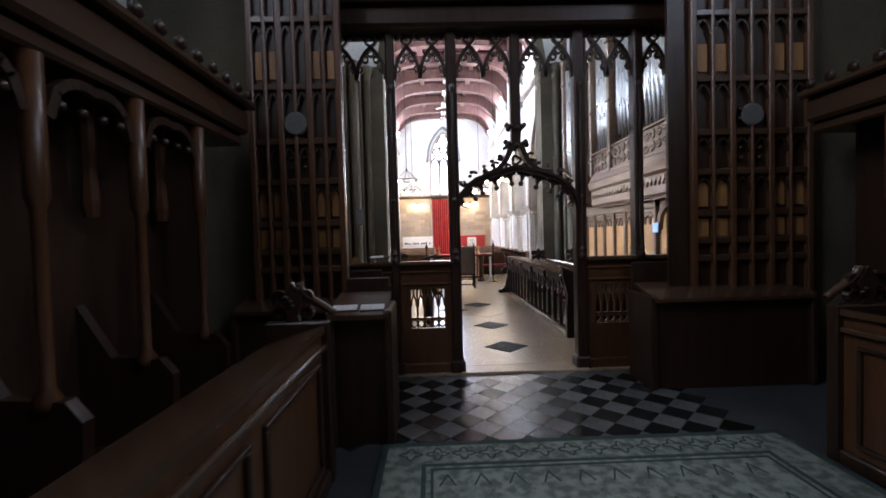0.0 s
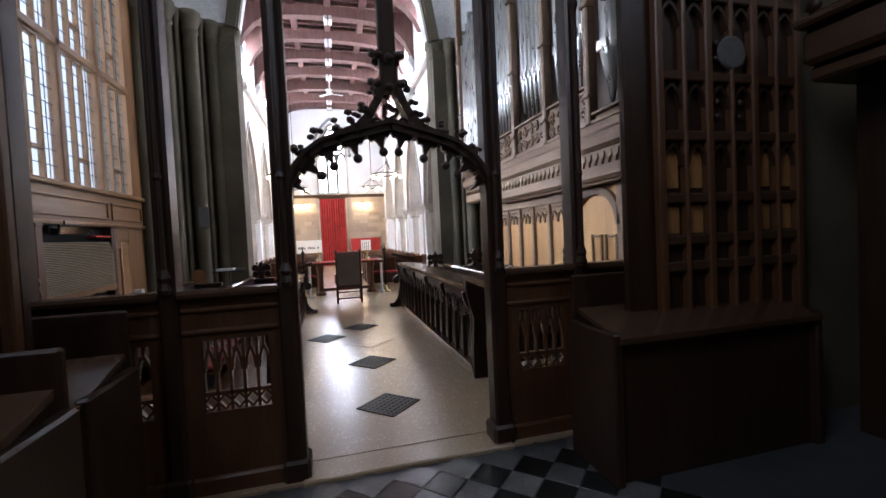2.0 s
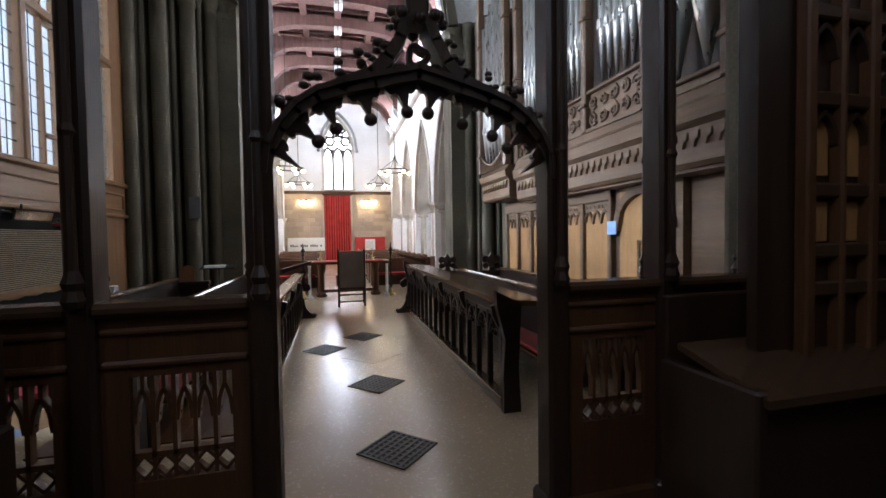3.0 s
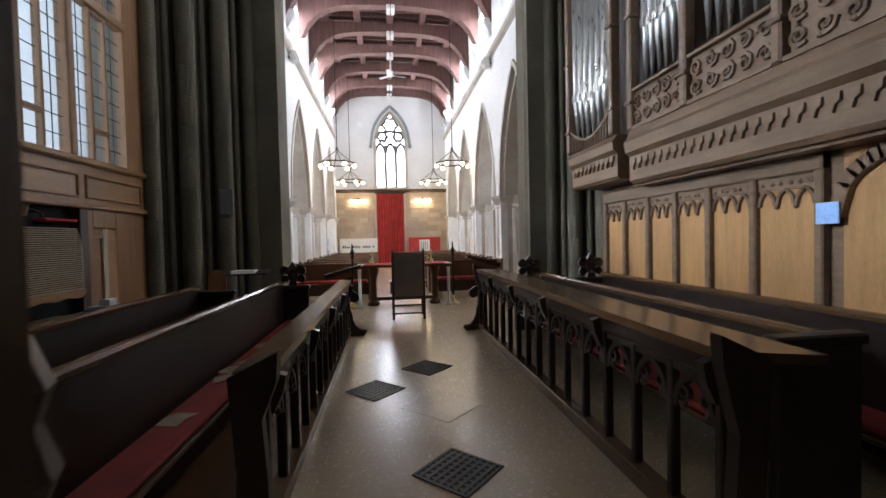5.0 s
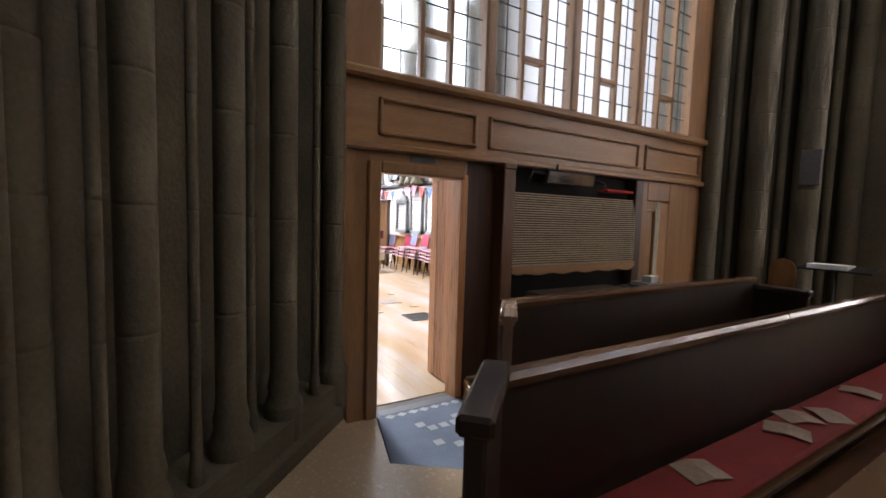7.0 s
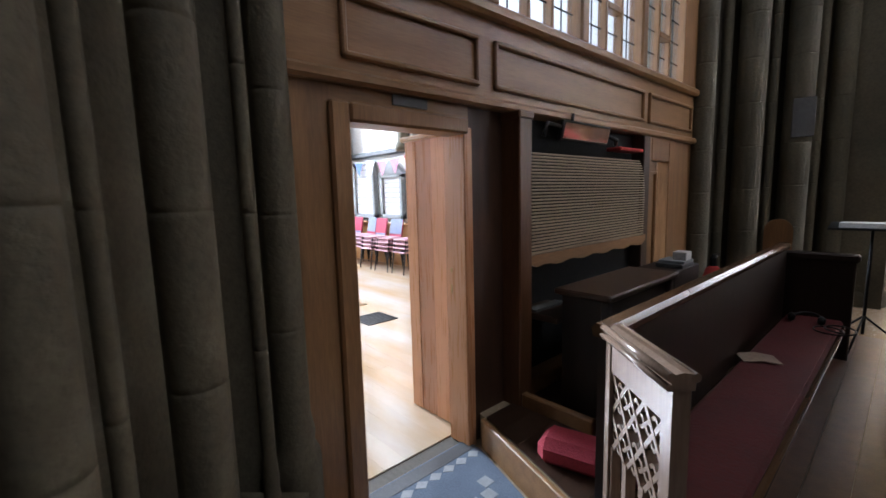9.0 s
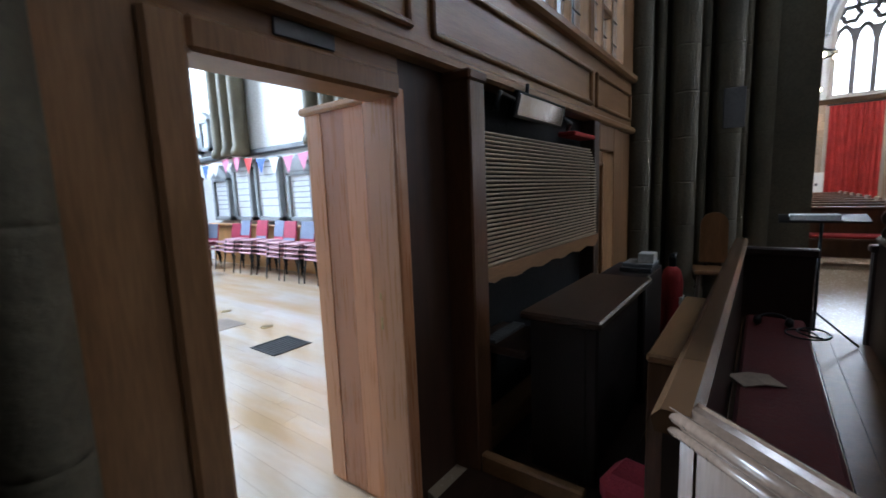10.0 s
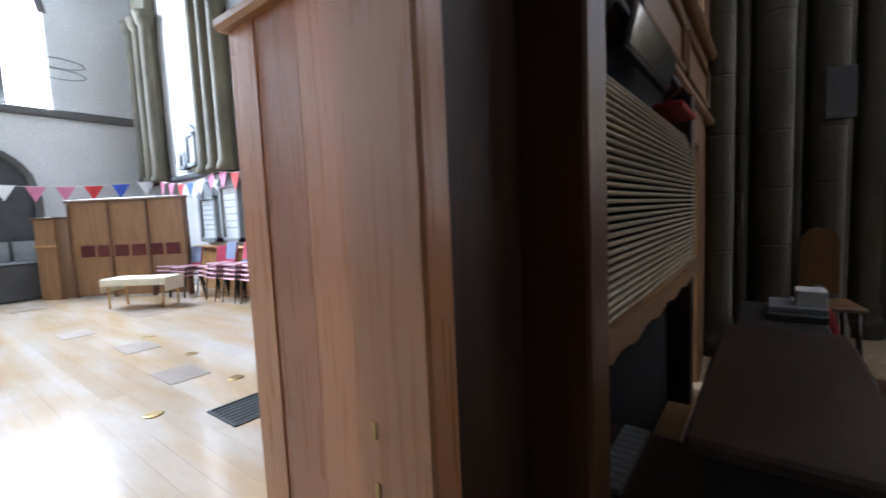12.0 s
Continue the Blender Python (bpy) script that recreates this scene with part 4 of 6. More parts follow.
# kneelers, carpet and bits behind the pew end
for i, (x, y, z, r) in enumerate(((-2.25, 7.67, FL, 15), (-2.03, 7.9, FL + 0.159, -10), (-2.02, 7.92, FL + 0.012, 25))):
    kn = thing("kneeler", pose(x, y, z, 0, 0, r), "plump pink-red kneeler on the floor", "kneeler", "kneelers")
    bm = begin()
    box(bm, -0.17, -0.11, 0, 0.17, 0.11, 0.147, 0.045)
    part("pad", bm, KNEELER, kn)
cp = thing("door_mat", pose(-2.68, 7.06, 0.002), "blue-grey carpet mat in the doorway", "mat")
part("weave", prism(begin(), [(-0.3, -0.2), (0.42, -0.38), (0.84, 0.02), (0.68, 0.26), (-0.16, 0.54), (-0.3, 0.54)], "z", 0, 0.012), BLUEGREY, cp)
part("border_band", box(begin(), -0.29, -0.19, 0.011, -0.2, 0.53, 0.0135), SLATE, cp, "darker blue border")
bm = begin()
for i in range(7):
    y = -0.13 + i * 0.1
    prism(bm, [(-0.16 - 0.035, y), (-0.16, y - 0.045), (-0.16 + 0.035, y), (-0.16, y + 0.045)], "z", 0.011, 0.0135)
for x, y in ((0.06, 0.02), (0.06, 0.34), (0.14, 0.08), (0.14, 0.18), (0.14, 0.28), (0.34, 0.02), (0.34, 0.26), (0.42, 0.14)):
    box(bm, x - 0.035, y - 0.035, 0.011, x + 0.035, y + 0.035, 0.0135)
tagged(part("diamond_pattern", bm, GREYP, cp, "pale diamond and square figures"), kind="stuff")
rail = thing("low_board", pose(0, 0, 0), "low oak riser board edging the step before the console", "board")
part("plank", box(begin(), 0, -0.03, 0.0, 1.2, 0.0, FL + 0.02, 0.006), OAK_PART, rail).matrix_local = pose(-2.86, 7.66, 0, 0, 0, -18.5)
part("step", box(begin(), -2.8, 7.95, FL, -2.3, 8.0, FL + 0.1, 0.008), OAK_PART, rail)
bag = thing("headphones", pose(-1.66, 10.05, 0.51), "black headphones and cable lying on the red cushion", "headphones")
bm = begin()
tube(bm, [(0.09 * math.cos(a), 0.1 * math.sin(a), 0.03 + 0.03 * math.sin(a)) for a in [3.4 * j / 12 for j in range(13)]], 0.012)
part("headband", bm, IRON, bag)
for sx in (-1, 1):
    part("ear_cup", ball(begin(), 0.09 * sx, -0.02, 0.04, 0.05, 0.6, 1, 0.8), IRON, bag)
part("cable", tube(begin(), [(0.13 + 0.1 * math.cos(a) + 0.01 * a, -0.18 + 0.12 * math.sin(a), 0.008 + 0.003 * a) for a in [11 * j / 30 for j in range(31)]], 0.006), IRON, bag)

for i, (x, y, r) in enumerate(((-0.8, 8.3, 20), (-0.77, 8.75, -35), (-0.84, 8.55, 60), (-0.8, 9.4, 10), (-0.82, 7.5, 75), (-1.74, 8.95, 30))):
    lf = thing("leaflet", pose(x, y, 0.51, 0, 0, r), "tan paper leaflet lying on the red pew cushion", "leaflet", "leaflets")
    bm = begin()
    prism(bm, [(-0.1, 0.001), (0.0, 0.014), (0.1, 0.001), (0.1, 0.006), (0.0, 0.02), (-0.1, 0.006)], "y", -0.075, 0.075)
    part("sheet", bm, LEAFLET, lf)

# music stand
ms = thing("music_stand", pose(-1.38, 10.8, FL + 0.012), "black folding music stand on the stone floor", "music stand")
part("pole", tube(begin(), [(0, 0, 0.12), (0, 0, 1.02)], 0.012), IRON, ms)
bm = begin()
prism(bm, [(-0.12, 1.01), (0.13, 1.05), (0.13, 1.065), (-0.12, 1.025)], "x", -0.27, 0.27)
part("desk", bm, IRON, ms)
for a in (0.3, 2.4, 4.5):
    part("leg", tube(begin(), [(0, 0, 0.28), (0.3 * math.cos(a), 0.3 * math.sin(a), 0.01)], 0.009), IRON, ms)
part("paper", box(begin(), -0.2, -0.1, 1.03, 0.1, 0.1, 1.07), PAPER, ms)

# ---- chancel screen ----
SY = 4.86
scr = thing("chancel_screen", pose(0, SY, 0), "tall dark oak chancel screen with ogee doorway and pierced dado", "screen")
POSTS = (-1.18, -0.43, 0.25, 1.69, 2.36, 3.05)


def screen_post(x, z1, thick=0.055):
    bm = begin()
    box(bm, x - thick, -0.08, FC, x + thick, 0.08, z1, 0.018)
    for yy in (-0.1, 0.1):
        turned(bm, [(0.03, 1.43), (0.042, 1.46), (0.03, 1.5), (0.04, 1.53), (0.022, 1.58), (0.02, 2.1), (0.03, 2.12), (0.02, 2.15), (0.02, 3.3), (0.035, 3.36), (0.03, 3.4)], x, yy, 0, 8)
    box(bm, x - thick - 0.025, -0.1, FC, x + thick + 0.025, 0.1, 0.3, 0.02)
    return bm


for x in POSTS:
    part("post", screen_post(x, 4.0, 0.06 if x in (0.25, 1.69) else 0.05), OAK_DARK, scr)
bm = begin()
box(bm, -1.25, -0.2, 4.0, 3.2, 0.2, 4.22, 0.03)
box(bm, -1.25, -0.32, 4.22, 3.2, 0.32, 4.5, 0.05)
for i in range(30):
    ball(bm, -1.15 + i * 0.15, -0.33, 4.34, 0.05, 1, 0.5, 1)
part("head_beam", bm, OAK_DARK, scr)


def dado(x0, x1):
    """A lower panel with a pierced row of small lancets."""
    bm = begin()
    c0, c1, z0, z1 = x0 + 0.1, x1 - 0.07, 0.67, 1.12
    box(bm, x0, -0.035, FC, c0, 0.035, 1.38)
    box(bm, c1, -0.035, FC, x1, 0.035, 1.38)
    box(bm, c0, -0.03, FC, c1, 0.03, z0)
    box(bm, c0, -0.03, z1, c1, 0.03, 1.38)
    box(bm, x0, -0.06, FC, x1, 0.06, 0.27, 0.015)
    box(bm, x0, -0.05, 1.16, x1, 0.05, 1.195, 0.012)
    box(bm, x0, -0.05, 1.3, x1, 0.05, 1.33, 0.01)
    p = part("dado_panel", bm, OAK_MID, scr)
    bm = begin()
    box(bm, x0 - 0.02, -0.085, 1.38, x1 + 0.02, 0.085, 1.44, 0.02)
    part("rail", bm, OAK_DARK_H, p, "moulded rail")
    bm = begin()
    n = 5
    w = (c1 - c0) / n
    zm = z0 + 0.11
    for i in range(n + 1):
        box(bm, c0 + w * i - 0.009, -0.02, z0, c0 + w * i + 0.009, 0.02, z1)
    box(bm, c0, -0.02, zm - 0.012, c1, 0.02, zm + 0.012)
    for i in range(n):
        c = c0 + w * (i + 0.5)
        ribbon(bm, arch_line(c, w / 2 - 0.01, z1 - 0.2, z1 - 0.06, 4), "y", -0.018, 0.018, 0.016)
        ball(bm, c - w * 0.3, 0, z1 - 0.17, 0.011)
        ball(bm, c + w * 0.3, 0, z1 - 0.17, 0.011)
        box(bm, c - 0.008, -0.015, z1 - 0.06, c + 0.008, 0.015, z1)
        pts = [(c + 0.035 * math.cos(q) * (1 + 0.2 * math.cos(4 * q)), (z0 + zm) / 2 + 0.04 * math.sin(q) * (1 + 0.2 * math.cos(4 * q))) for q in [6.2832 * j / 12 for j in range(13)]]
        ribbon(bm, pts, "y", -0.018, 0.018, 0.013)
    part("tracery", bm, OAK_MID, p)


dado(-1.13, -0.48)
dado(-0.38, 0.19)
dado(1.75, 2.31)
dado(2.42, 3.0)

# the ogee doorway head
XC = 0.97


def door_arch():
    bm = begin()
    # depressed arch band
    band = [(0.275, 1.96), (0.29, 2.08), (0.34, 2.18), (0.41, 2.265), (0.5, 2.33), (0.62, 2.375), (0.76, 2.412), (0.97, 2.465)]
    for sg in (1, -1):
        line = [(XC + sg * (x - XC), z) for x, z in band]
        ribbon(bm, line, "y", -0.07, 0.07, 0.06)
        ribbon(bm, [(x, z + 0.025) for x, z in line], "y", -0.09, 0.09, 0.025)
        # upper ogee sweep
        og = [(0.6, 2.385), (0.75, 2.45), (0.83, 2.53), (0.885, 2.63), (0.92, 2.73)]
        ribbon(bm, [(XC + sg * (x - XC), z) for x, z in og], "y", -0.07, 0.07, 0.055)
        box(bm, XC - sg * 0.69 - 0.012, -0.06, 1.43, XC - sg * 0.69 + 0.012, 0.06, 1.96, 0.005)
    part("arch", bm, OAK_DARK, scr)
    # foiled fringe below the band: one scalloped plate a cell, with a ball at each cusp
    full = [(x, z) for x, z in band if z > 2.0] + [(2 * XC - x, z) for x, z in band[-2::-1] if z > 2.0]
    lens = [0.0]
    for (xa, za), (xb, zb) in zip(full, full[1:]):
        lens.append(lens[-1] + math.hypot(xb - xa, zb - za))

    def at(s):
        for i in range(len(full) - 1):
            if s <= lens[i + 1] or i == len(full) - 2:
                f = (s - lens[i]) / (lens[i + 1] - lens[i])
                (xa, za), (xb, zb) = full[i], full[i + 1]
                l = lens[i + 1] - lens[i]
                return xa + (xb - xa) * f, za + (zb - za) * f, (zb - za) / l, -(xb - xa) / l
    cells, per = 9, 14
    for c in range(cells):
        bm = begin()
        up, lo = [], []
        for k in range(per + 1):
            u = k / per
            x, z, nx, nz = at(lens[-1] * (c + u) / cells)
            d = 0.035 + 0.1 * abs(2 * u - 1) ** 2.0 + 0.016 * math.cos(u * 6 * math.pi)
            up.append((x, z))
            lo.append((x + nx * d, z + nz * d))
        for k in range(per):
            prism(bm, [up[k], up[k + 1], lo[k + 1], lo[k]], "y", -0.022, 0.022)
        if c:
            ball(bm, lo[0][0], 0, lo[0][1], 0.032, sub=2)
        part("cusp", bm, OAK_DARK, scr)
    for sg in (1, -1):
        # crockets
        r = random.Random(5 + sg)
        for x, z in ((0.34, 2.29), (0.46, 2.4), (0.59, 2.45), (0.71, 2.5), (0.79, 2.58), (0.85, 2.69)):
            bm = begin()
            X = XC + sg * (x - XC)
            for j in range(6):
                ball(bm, X + sg * r.uniform(-0.05, 0.02) * -1, r.uniform(-0.05, 0.05), z + r.uniform(-0.02, 0.055), r.uniform(0.016, 0.028), 1.2, 1, 0.9)
            part("crocket", bm, OAK_DARK, scr)
    bm = begin()
    ring = [(XC + 0.045 * math.cos(q) * (1 + 0.2 * math.cos(3 * q)), 2.56 + 0.045 * math.sin(q) * (1 + 0.2 * math.cos(3 * q))) for q in [6.2832 * j / 15 for j in range(16)]]
    ribbon(bm, ring, "y", -0.03, 0.03, 0.025)
    for sg in (1, -1):
        pts = [(XC + sg * 0.09 + 0.025 * math.cos(q), 2.492 + 0.025 * math.sin(q)) for q in [6.2832 * j / 12 for j in range(13)]]
        ribbon(bm, pts, "y", -0.03, 0.03, 0.02)
    part("tracery", bm, OAK_DARK, scr)
    bm = begin()
    box(bm, XC - 0.055, -0.06, 2.7, XC + 0.055, 0.06, 4.0, 0.015)
    for z, w in ((2.74, 0.15), (2.93, 0.13)):
        for a in range(8):
            q = a * 0.785
            ball(bm, XC + w * 0.75 * math.cos(q), 0.09 * math.sin(q), z + 0.03 * math.cos(2 * q), 0.035)
    part("finial", bm, OAK_DARK, scr, "leafy carved finial running up to the beam")


door_arch()


def head_tracery(x0, x1):
    """Hanging cusped tracery under the beam of one bay."""
    bm = begin()
    w = (x1 - x0) / 2
    for c in (x0 + w / 2, x1 - w / 2):
        ribbon(bm, arch_line(c, w / 2, 3.5, 3.85, 7), "y", -0.03, 0.03, 0.04)
        for q in range(5):
            f = (q + 0.5) / 5
            ln = arch_line(c, w / 2, 3.5, 3.85, 10)
            x, z = ln[int(f * 20)]
            pts = [(x + 0.035 * math.cos(a), z - 0.06 + 0.035 * math.sin(a)) for a in [6.2832 * j / 10 for j in range(11)]]
            ribbon(bm, pts, "y", -0.02, 0.02, 0.018)
        pts = [(c + 0.05 * math.cos(a) * (1 + 0.2 * math.cos(4 * a)), 3.92 + 0.05 * math.sin(a)) for a in [6.2832 * j / 16 for j in range(17)]]
        ribbon(bm, pts, "y", -0.025, 0.025, 0.025)
    for i in range(7):
        ball(bm, x0 + (x1 - x0) * (i + 0.5) / 7, 0, 3.97, 0.05, 1.2, 0.6, 0.8)
    part("head_tracery", bm, OAK_DARK, scr)


for a, b in ((-1.13, -0.48), (-0.38, 0.19), (0.31, 0.92), (1.02, 1.63), (1.75, 2.31), (2.42, 3.0)):
    head_tracery(a, b)


# ---- traceried panels beside the screen ----
def side_panel(x0, x1, y, ext):
    t = thing("traceried_panelling", pose(0, y, 0), "tall dark oak panelling with blind tracery and a round plaque", "panelling", "panelling beside the screen")
    part("board", box(begin(), x0, 0.03, FC, x1, 0.09, 4.7), OAK_DARK, t)
    ea, eb = sorted((x0 + ext, x0)) if ext < 0 else sorted((x1, x1 + ext))
    part("plain_board", box(begin(), ea, 0.035, FC, eb, 0.085, 4.7), OAK_DARK, t)
    n = 6
    w = (x1 - x0) / n
    for i in range(n + 1):
        bm = begin()
        box(bm, x0 + w * i - (0.03 if i % 2 == 0 else 0.018), -0.03, FC, x0 + w * i + (0.03 if i % 2 == 0 else 0.018), 0.035, 4.6, 0.01)
        part("rib", bm, OAK_MID, t)
    for z in (1.42, 1.6, 1.88, 2.3, 2.7, 3.24, 3.9, 4.5):
        part("cross_rail", box(begin(), x0, -0.02, z - 0.035, x1, 0.034, z + 0.035, 0.01), OAK_DARK_H, t)
    for zi, (za, zb) in enumerate(((1.92, 2.26), (2.34, 2.66), (2.74, 3.2), (3.28, 3.85))):
        for i in range(n):
            c = x0 + w * (i + 0.5)
            bm = begin()
            ribbon(bm, arch_line(c, w / 2 - 0.02, zb - 0.16, zb - 0.02, 4), "y", -0.012, 0.034, 0.02)
            part("tracery_arch", bm, OAK_DARK, t)
            if zi in (1, 2) and i in (2, 3):
                for q in (za + 0.1, za + 0.2):
                    part("carved_boss", ball(begin(), c, 0.01, q, 0.03, 1, 0.5, 1), OAK_DARK, t)
    # insets coloured paler to show the light their glossy oak catches
    for za, zb in ((1.64, 1.83), (1.95, 2.22), (3.32, 3.6)):
        for i in (0, 1, 4, 5):
            part("inset_panel", box(begin(), x0 + w * i + 0.035, 0.02, za, x0 + w * (i + 1) - 0.035, 0.034, zb, 0.003), OAK_LIGHT, t, "oak inset panel, paler for the light it catches")
    bm = begin()
    turned(bm, [(0.11, 0), (0.12, 0.02), (0.1, 0.035)], 0, 0, 0, 20, pose((x0 + x1) / 2, 0.0, 2.87, 90, 0, 0))
    part("plaque", bm, TRACERY, t, "round grey plaque")
    bm = begin()
    box(bm, x0 - 0.05, -0.15, 4.6, x1 + 0.05, 0.1, 4.85, 0.04)
    part("cornice", bm, OAK_DARK, t)
    return t


side_panel(2.68, 3.88, 4.3, -0.24)
side_panel(-1.76, -0.9, 4.3, 0.03)

# ---- chancel stalls ----
def stalls(name, s, cx):
    """Back stalls with canopy, s = -1 for the north side; cx is the chancel's centre."""
    def X(v):
        return cx + s * v
    k = thing(name, pose(0, 0, 0), "dark carved oak choir stalls with shafts under a heavy cornice", "choir stalls", "chancel stalls")
    def b(x0, y0, z0, x1, y1, z1, bev=0.0, bm=None):
        a, c = sorted((X(x0), X(x1)))
        return box(bm or begin(), a, y0, z0, c, y1, z1, bev)
    part("back_panel", b(3.2, -6, FC, 3.26, 4.1, 3.0), OAK_DARK, k)
    part("cornice_bed", b(2.75, -6, 2.62, 3.3, 4.1, 2.72, 0.02), OAK_DARK_H, k)
    part("cornice_frieze", b(2.68, -6, 2.72, 3.3, 4.1, 2.95, 0.03), OAK_DARK_H, k)
    part("cornice_cap", b(2.6, -6, 2.95, 3.3, 4.1, 3.02, 0.02), OAK_DARK_H, k)
    leaf = part("cresting_leaf", ball(begin(), 0, 0, 0, 0.06, 0.5, 1, 0.9), OAK_DARK, k)
    leaf.matrix_local = Matrix.Translation((X(2.62), 3.97, 3.06))
    for i in range(1, 48):
        clone(leaf, k, Matrix.Translation((X(2.62), 3.97 - i * 0.21, 3.06)))
    y = 3.4
    while y > -5:
        bm = begin()
        turned(bm, [(0.05, 0.95), (0.06, 1.0), (0.03, 1.06), (0.03, 1.9), (0.05, 1.95), (0.05, 2.62)], X(2.8), y, 0, 10)
        turned(bm, [(0.04, 1.9), (0.055, 2.0), (0.04, 2.2), (0.05, 2.62)], X(3.1), y, 0, 8)
        part("shaft", bm, OAK_MID, k)
        bm = begin()
        pts = [(X(3.2), 0.3), (X(2.65), 0.3), (X(2.62), 0.9), (X(2.7), 1.0), (X(3.0), 1.02), (X(3.2), 1.35)]
        prism(bm, pts, "y", y - 0.035, y + 0.035)
        part("seat_division", bm, OAK_DARK, k)
        part("seat", b(2.7, y - 0.63, 0.42, 3.2, y - 0.04, 0.47, 0.012), OAK_DARK, k)
        bm = begin()
        ribbon(bm, [(yy - 0.335 + y, z) for yy, z in arch_line(0, 0.28, 2.35, 2.55, 6)], "x", X(2.78), X(2.83), 0.05)
        for q in (-0.2, -0.07, 0.07, 0.2):
            ball(bm, X(2.8), y - 0.335 + q, 2.42, 0.03)
        part("canopy_arch", bm, OAK_DARK, k)
        y -= 0.69
    # front desk
    d = thing("stall_desk", pose(0, 0, 0), "dark oak stall desk with sloping top and carved end", "choir desk", "chancel desks")
    bm = begin()
    prism(bm, [(X(1.67), 1.18), (X(2.03), 1.08), (X(2.03), 1.05), (X(1.67), 1.135)], "y", -5.5, 2.72)
    part("book_rest", bm, OAK_DARK_H, d)
    part("front_board", b(1.7, -5.5, FC, 1.74, 2.7, 1.13), OAK_MID, d)
    part("rail", b(1.665, -5.5, 1.02, 1.7, 2.7, 1.06, 0.01), OAK_DARK_H, d)
    for i in range(9):
        yy = 2.6 - i * 1.0
        bm = begin()
        for a in ((yy - 0.85, 0.3, yy, 0.33), (yy - 0.85, 0.93, yy, 0.96), (yy - 0.85, 0.33, yy - 0.82, 0.93), (yy - 0.03, 0.33, yy, 0.93)):
            b(1.675, a[0], a[1], 1.702, a[2], a[3], 0.006, bm)
        part("panel_moulding", bm, OAK_DARK, d)
    part("bottom_rail", b(1.66, -5.5, FC, 1.76, 2.7, FC + 0.1, 0.012), OAK_DARK, d)
    bm = begin()
    b(1.65, 2.7, FC, 2.06, 2.78, 1.2, 0.012, bm)
    poppyhead(bm, X(1.88), 2.74, 1.19, 0.95)
    part("desk_end", bm, OAK_DARK, d)
    bm = begin()
    tube(bm, [(X(1.84 - 0.12 * q + 0.03 * math.sin(3 * q)), 2.74, 1.45 - 0.13 * q) for q in [0.2 * j for j in range(9)]], 0.028, 8)
    part("scroll", bm, OAK_DARK_H, d, "polished carved scroll")


stalls("choir_stalls", -1, 0.97)
stalls("choir_stalls", 1, 0.97)


def return_desk(x0, x1, label, y0=4.05, up=0.0):
    d = thing("return_desk", pose(0, 0, 0), label, "desk", "return desks at the screen")
    bm = begin()
    box(bm, x0, y0, FC, x0 + 0.06, y0 + 0.5, 1.08 + up, 0.012)
    part("desk_end", bm, OAK_DARK, d)
    bm = begin()
    box(bm, x1 - 0.06, y0, FC, x1, y0 + 0.5, 1.08 + up, 0.012)
    part("desk_end", bm, OAK_DARK, d)
    part("front_board", box(begin(), x0 + 0.06, y0 + 0.05, FC, x1 - 0.06, y0 + 0.09, 1.03 + up), OAK_DARK, d)
    bm = begin()
    prism(bm, [(y0 - 0.02, 1.02 + up), (y0 + 0.42, 1.14 + up), (y0 + 0.42, 1.17 + up), (y0 - 0.02, 1.055 + up)], "x", x0 + 0.03, x1 - 0.03)
    part("book_rest", bm, OAK_DARK_H, d)
    part("back_board", box(begin(), x0 + 0.06, y0 + 0.52, FC, x1 - 0.06, y0 + 0.56, 1.38, 0.01), OAK_DARK, d)
    return d


return_desk(-0.82, -0.33, "dark oak reading desk with open papers near the screen", 3.15, 0.1)
return_desk(2.1, 3.75, "dark oak return desk against the panelling")
return_desk(-1.95, -0.5, "dark oak return desk against the panelling")
for x, w in ((-0.69, 0.19), (-0.48, 0.18)):
    pp = thing("open_paper", pose(x, 3.27, 1.198, 15.2, 0, 4), "open white service paper on the desk", "paper", "papers")
    part("sheet", box(begin(), -w / 2, -0.07, 0, w / 2, 0.02, 0.008, 0.002), PAPER, pp)
# carpet with borders
cpt = thing("chancel_carpet", pose(0, -0.29, FC), "patterned grey-green carpet with banded border on the chancel floor", "carpet")
CARPET = mat("grey_green_carpet", (0.30, 0.34, 0.29), 0.95, 0.45, 14, 120, 0.3, contrast=0.2)
CARPET_D = mat("dark_green_carpet", (0.06, 0.10, 0.09), 0.95, 0.5, 9, 120, 0.3)
part("field", box(begin(), -0.42, -4, 0.006, 2.6, 3.45, 0.016, 0.003), CARPET, cpt)
for i, (a, w) in enumerate(((0.0, 0.05), (0.3, 0.03), (0.36, 0.02))):
    bm = begin()
    x0, x1, y1 = -0.42 + a, 2.6 - a, 3.45 - a
    box(bm, x0, y1 - w, 0.014, x1, y1, 0.0185)
    box(bm, x0, -4, 0.014, x0 + w, y1 - w, 0.0185)
    box(bm, x1 - w, -4, 0.014, x1, y1 - w, 0.0185)
    part("border_band", bm, CARPET_D, cpt, "dark green band")
bm = begin()
for i in range(14):
    x = -0.2 + i * 0.19
    pts = [(x + 0.06 * math.cos(q) * (1 + 0.4 * math.cos(4 * q)), 3.28 + 0.06 * math.sin(q) * (1 + 0.4 * math.cos(4 * q))) for q in [6.2832 * j / 16 for j in range(17)]]
    ribbon(bm, pts, "z", 0.014, 0.0183, 0.012)
for r in range(8):
    for i in range(10):
        x, y = 0.05 + i * 0.22, 2.95 - r * 0.32
        ribbon(bm, [(x - 0.05, y - 0.06), (x, y + 0.06), (x + 0.05, y - 0.06)], "z", 0.014, 0.0182, 0.012)
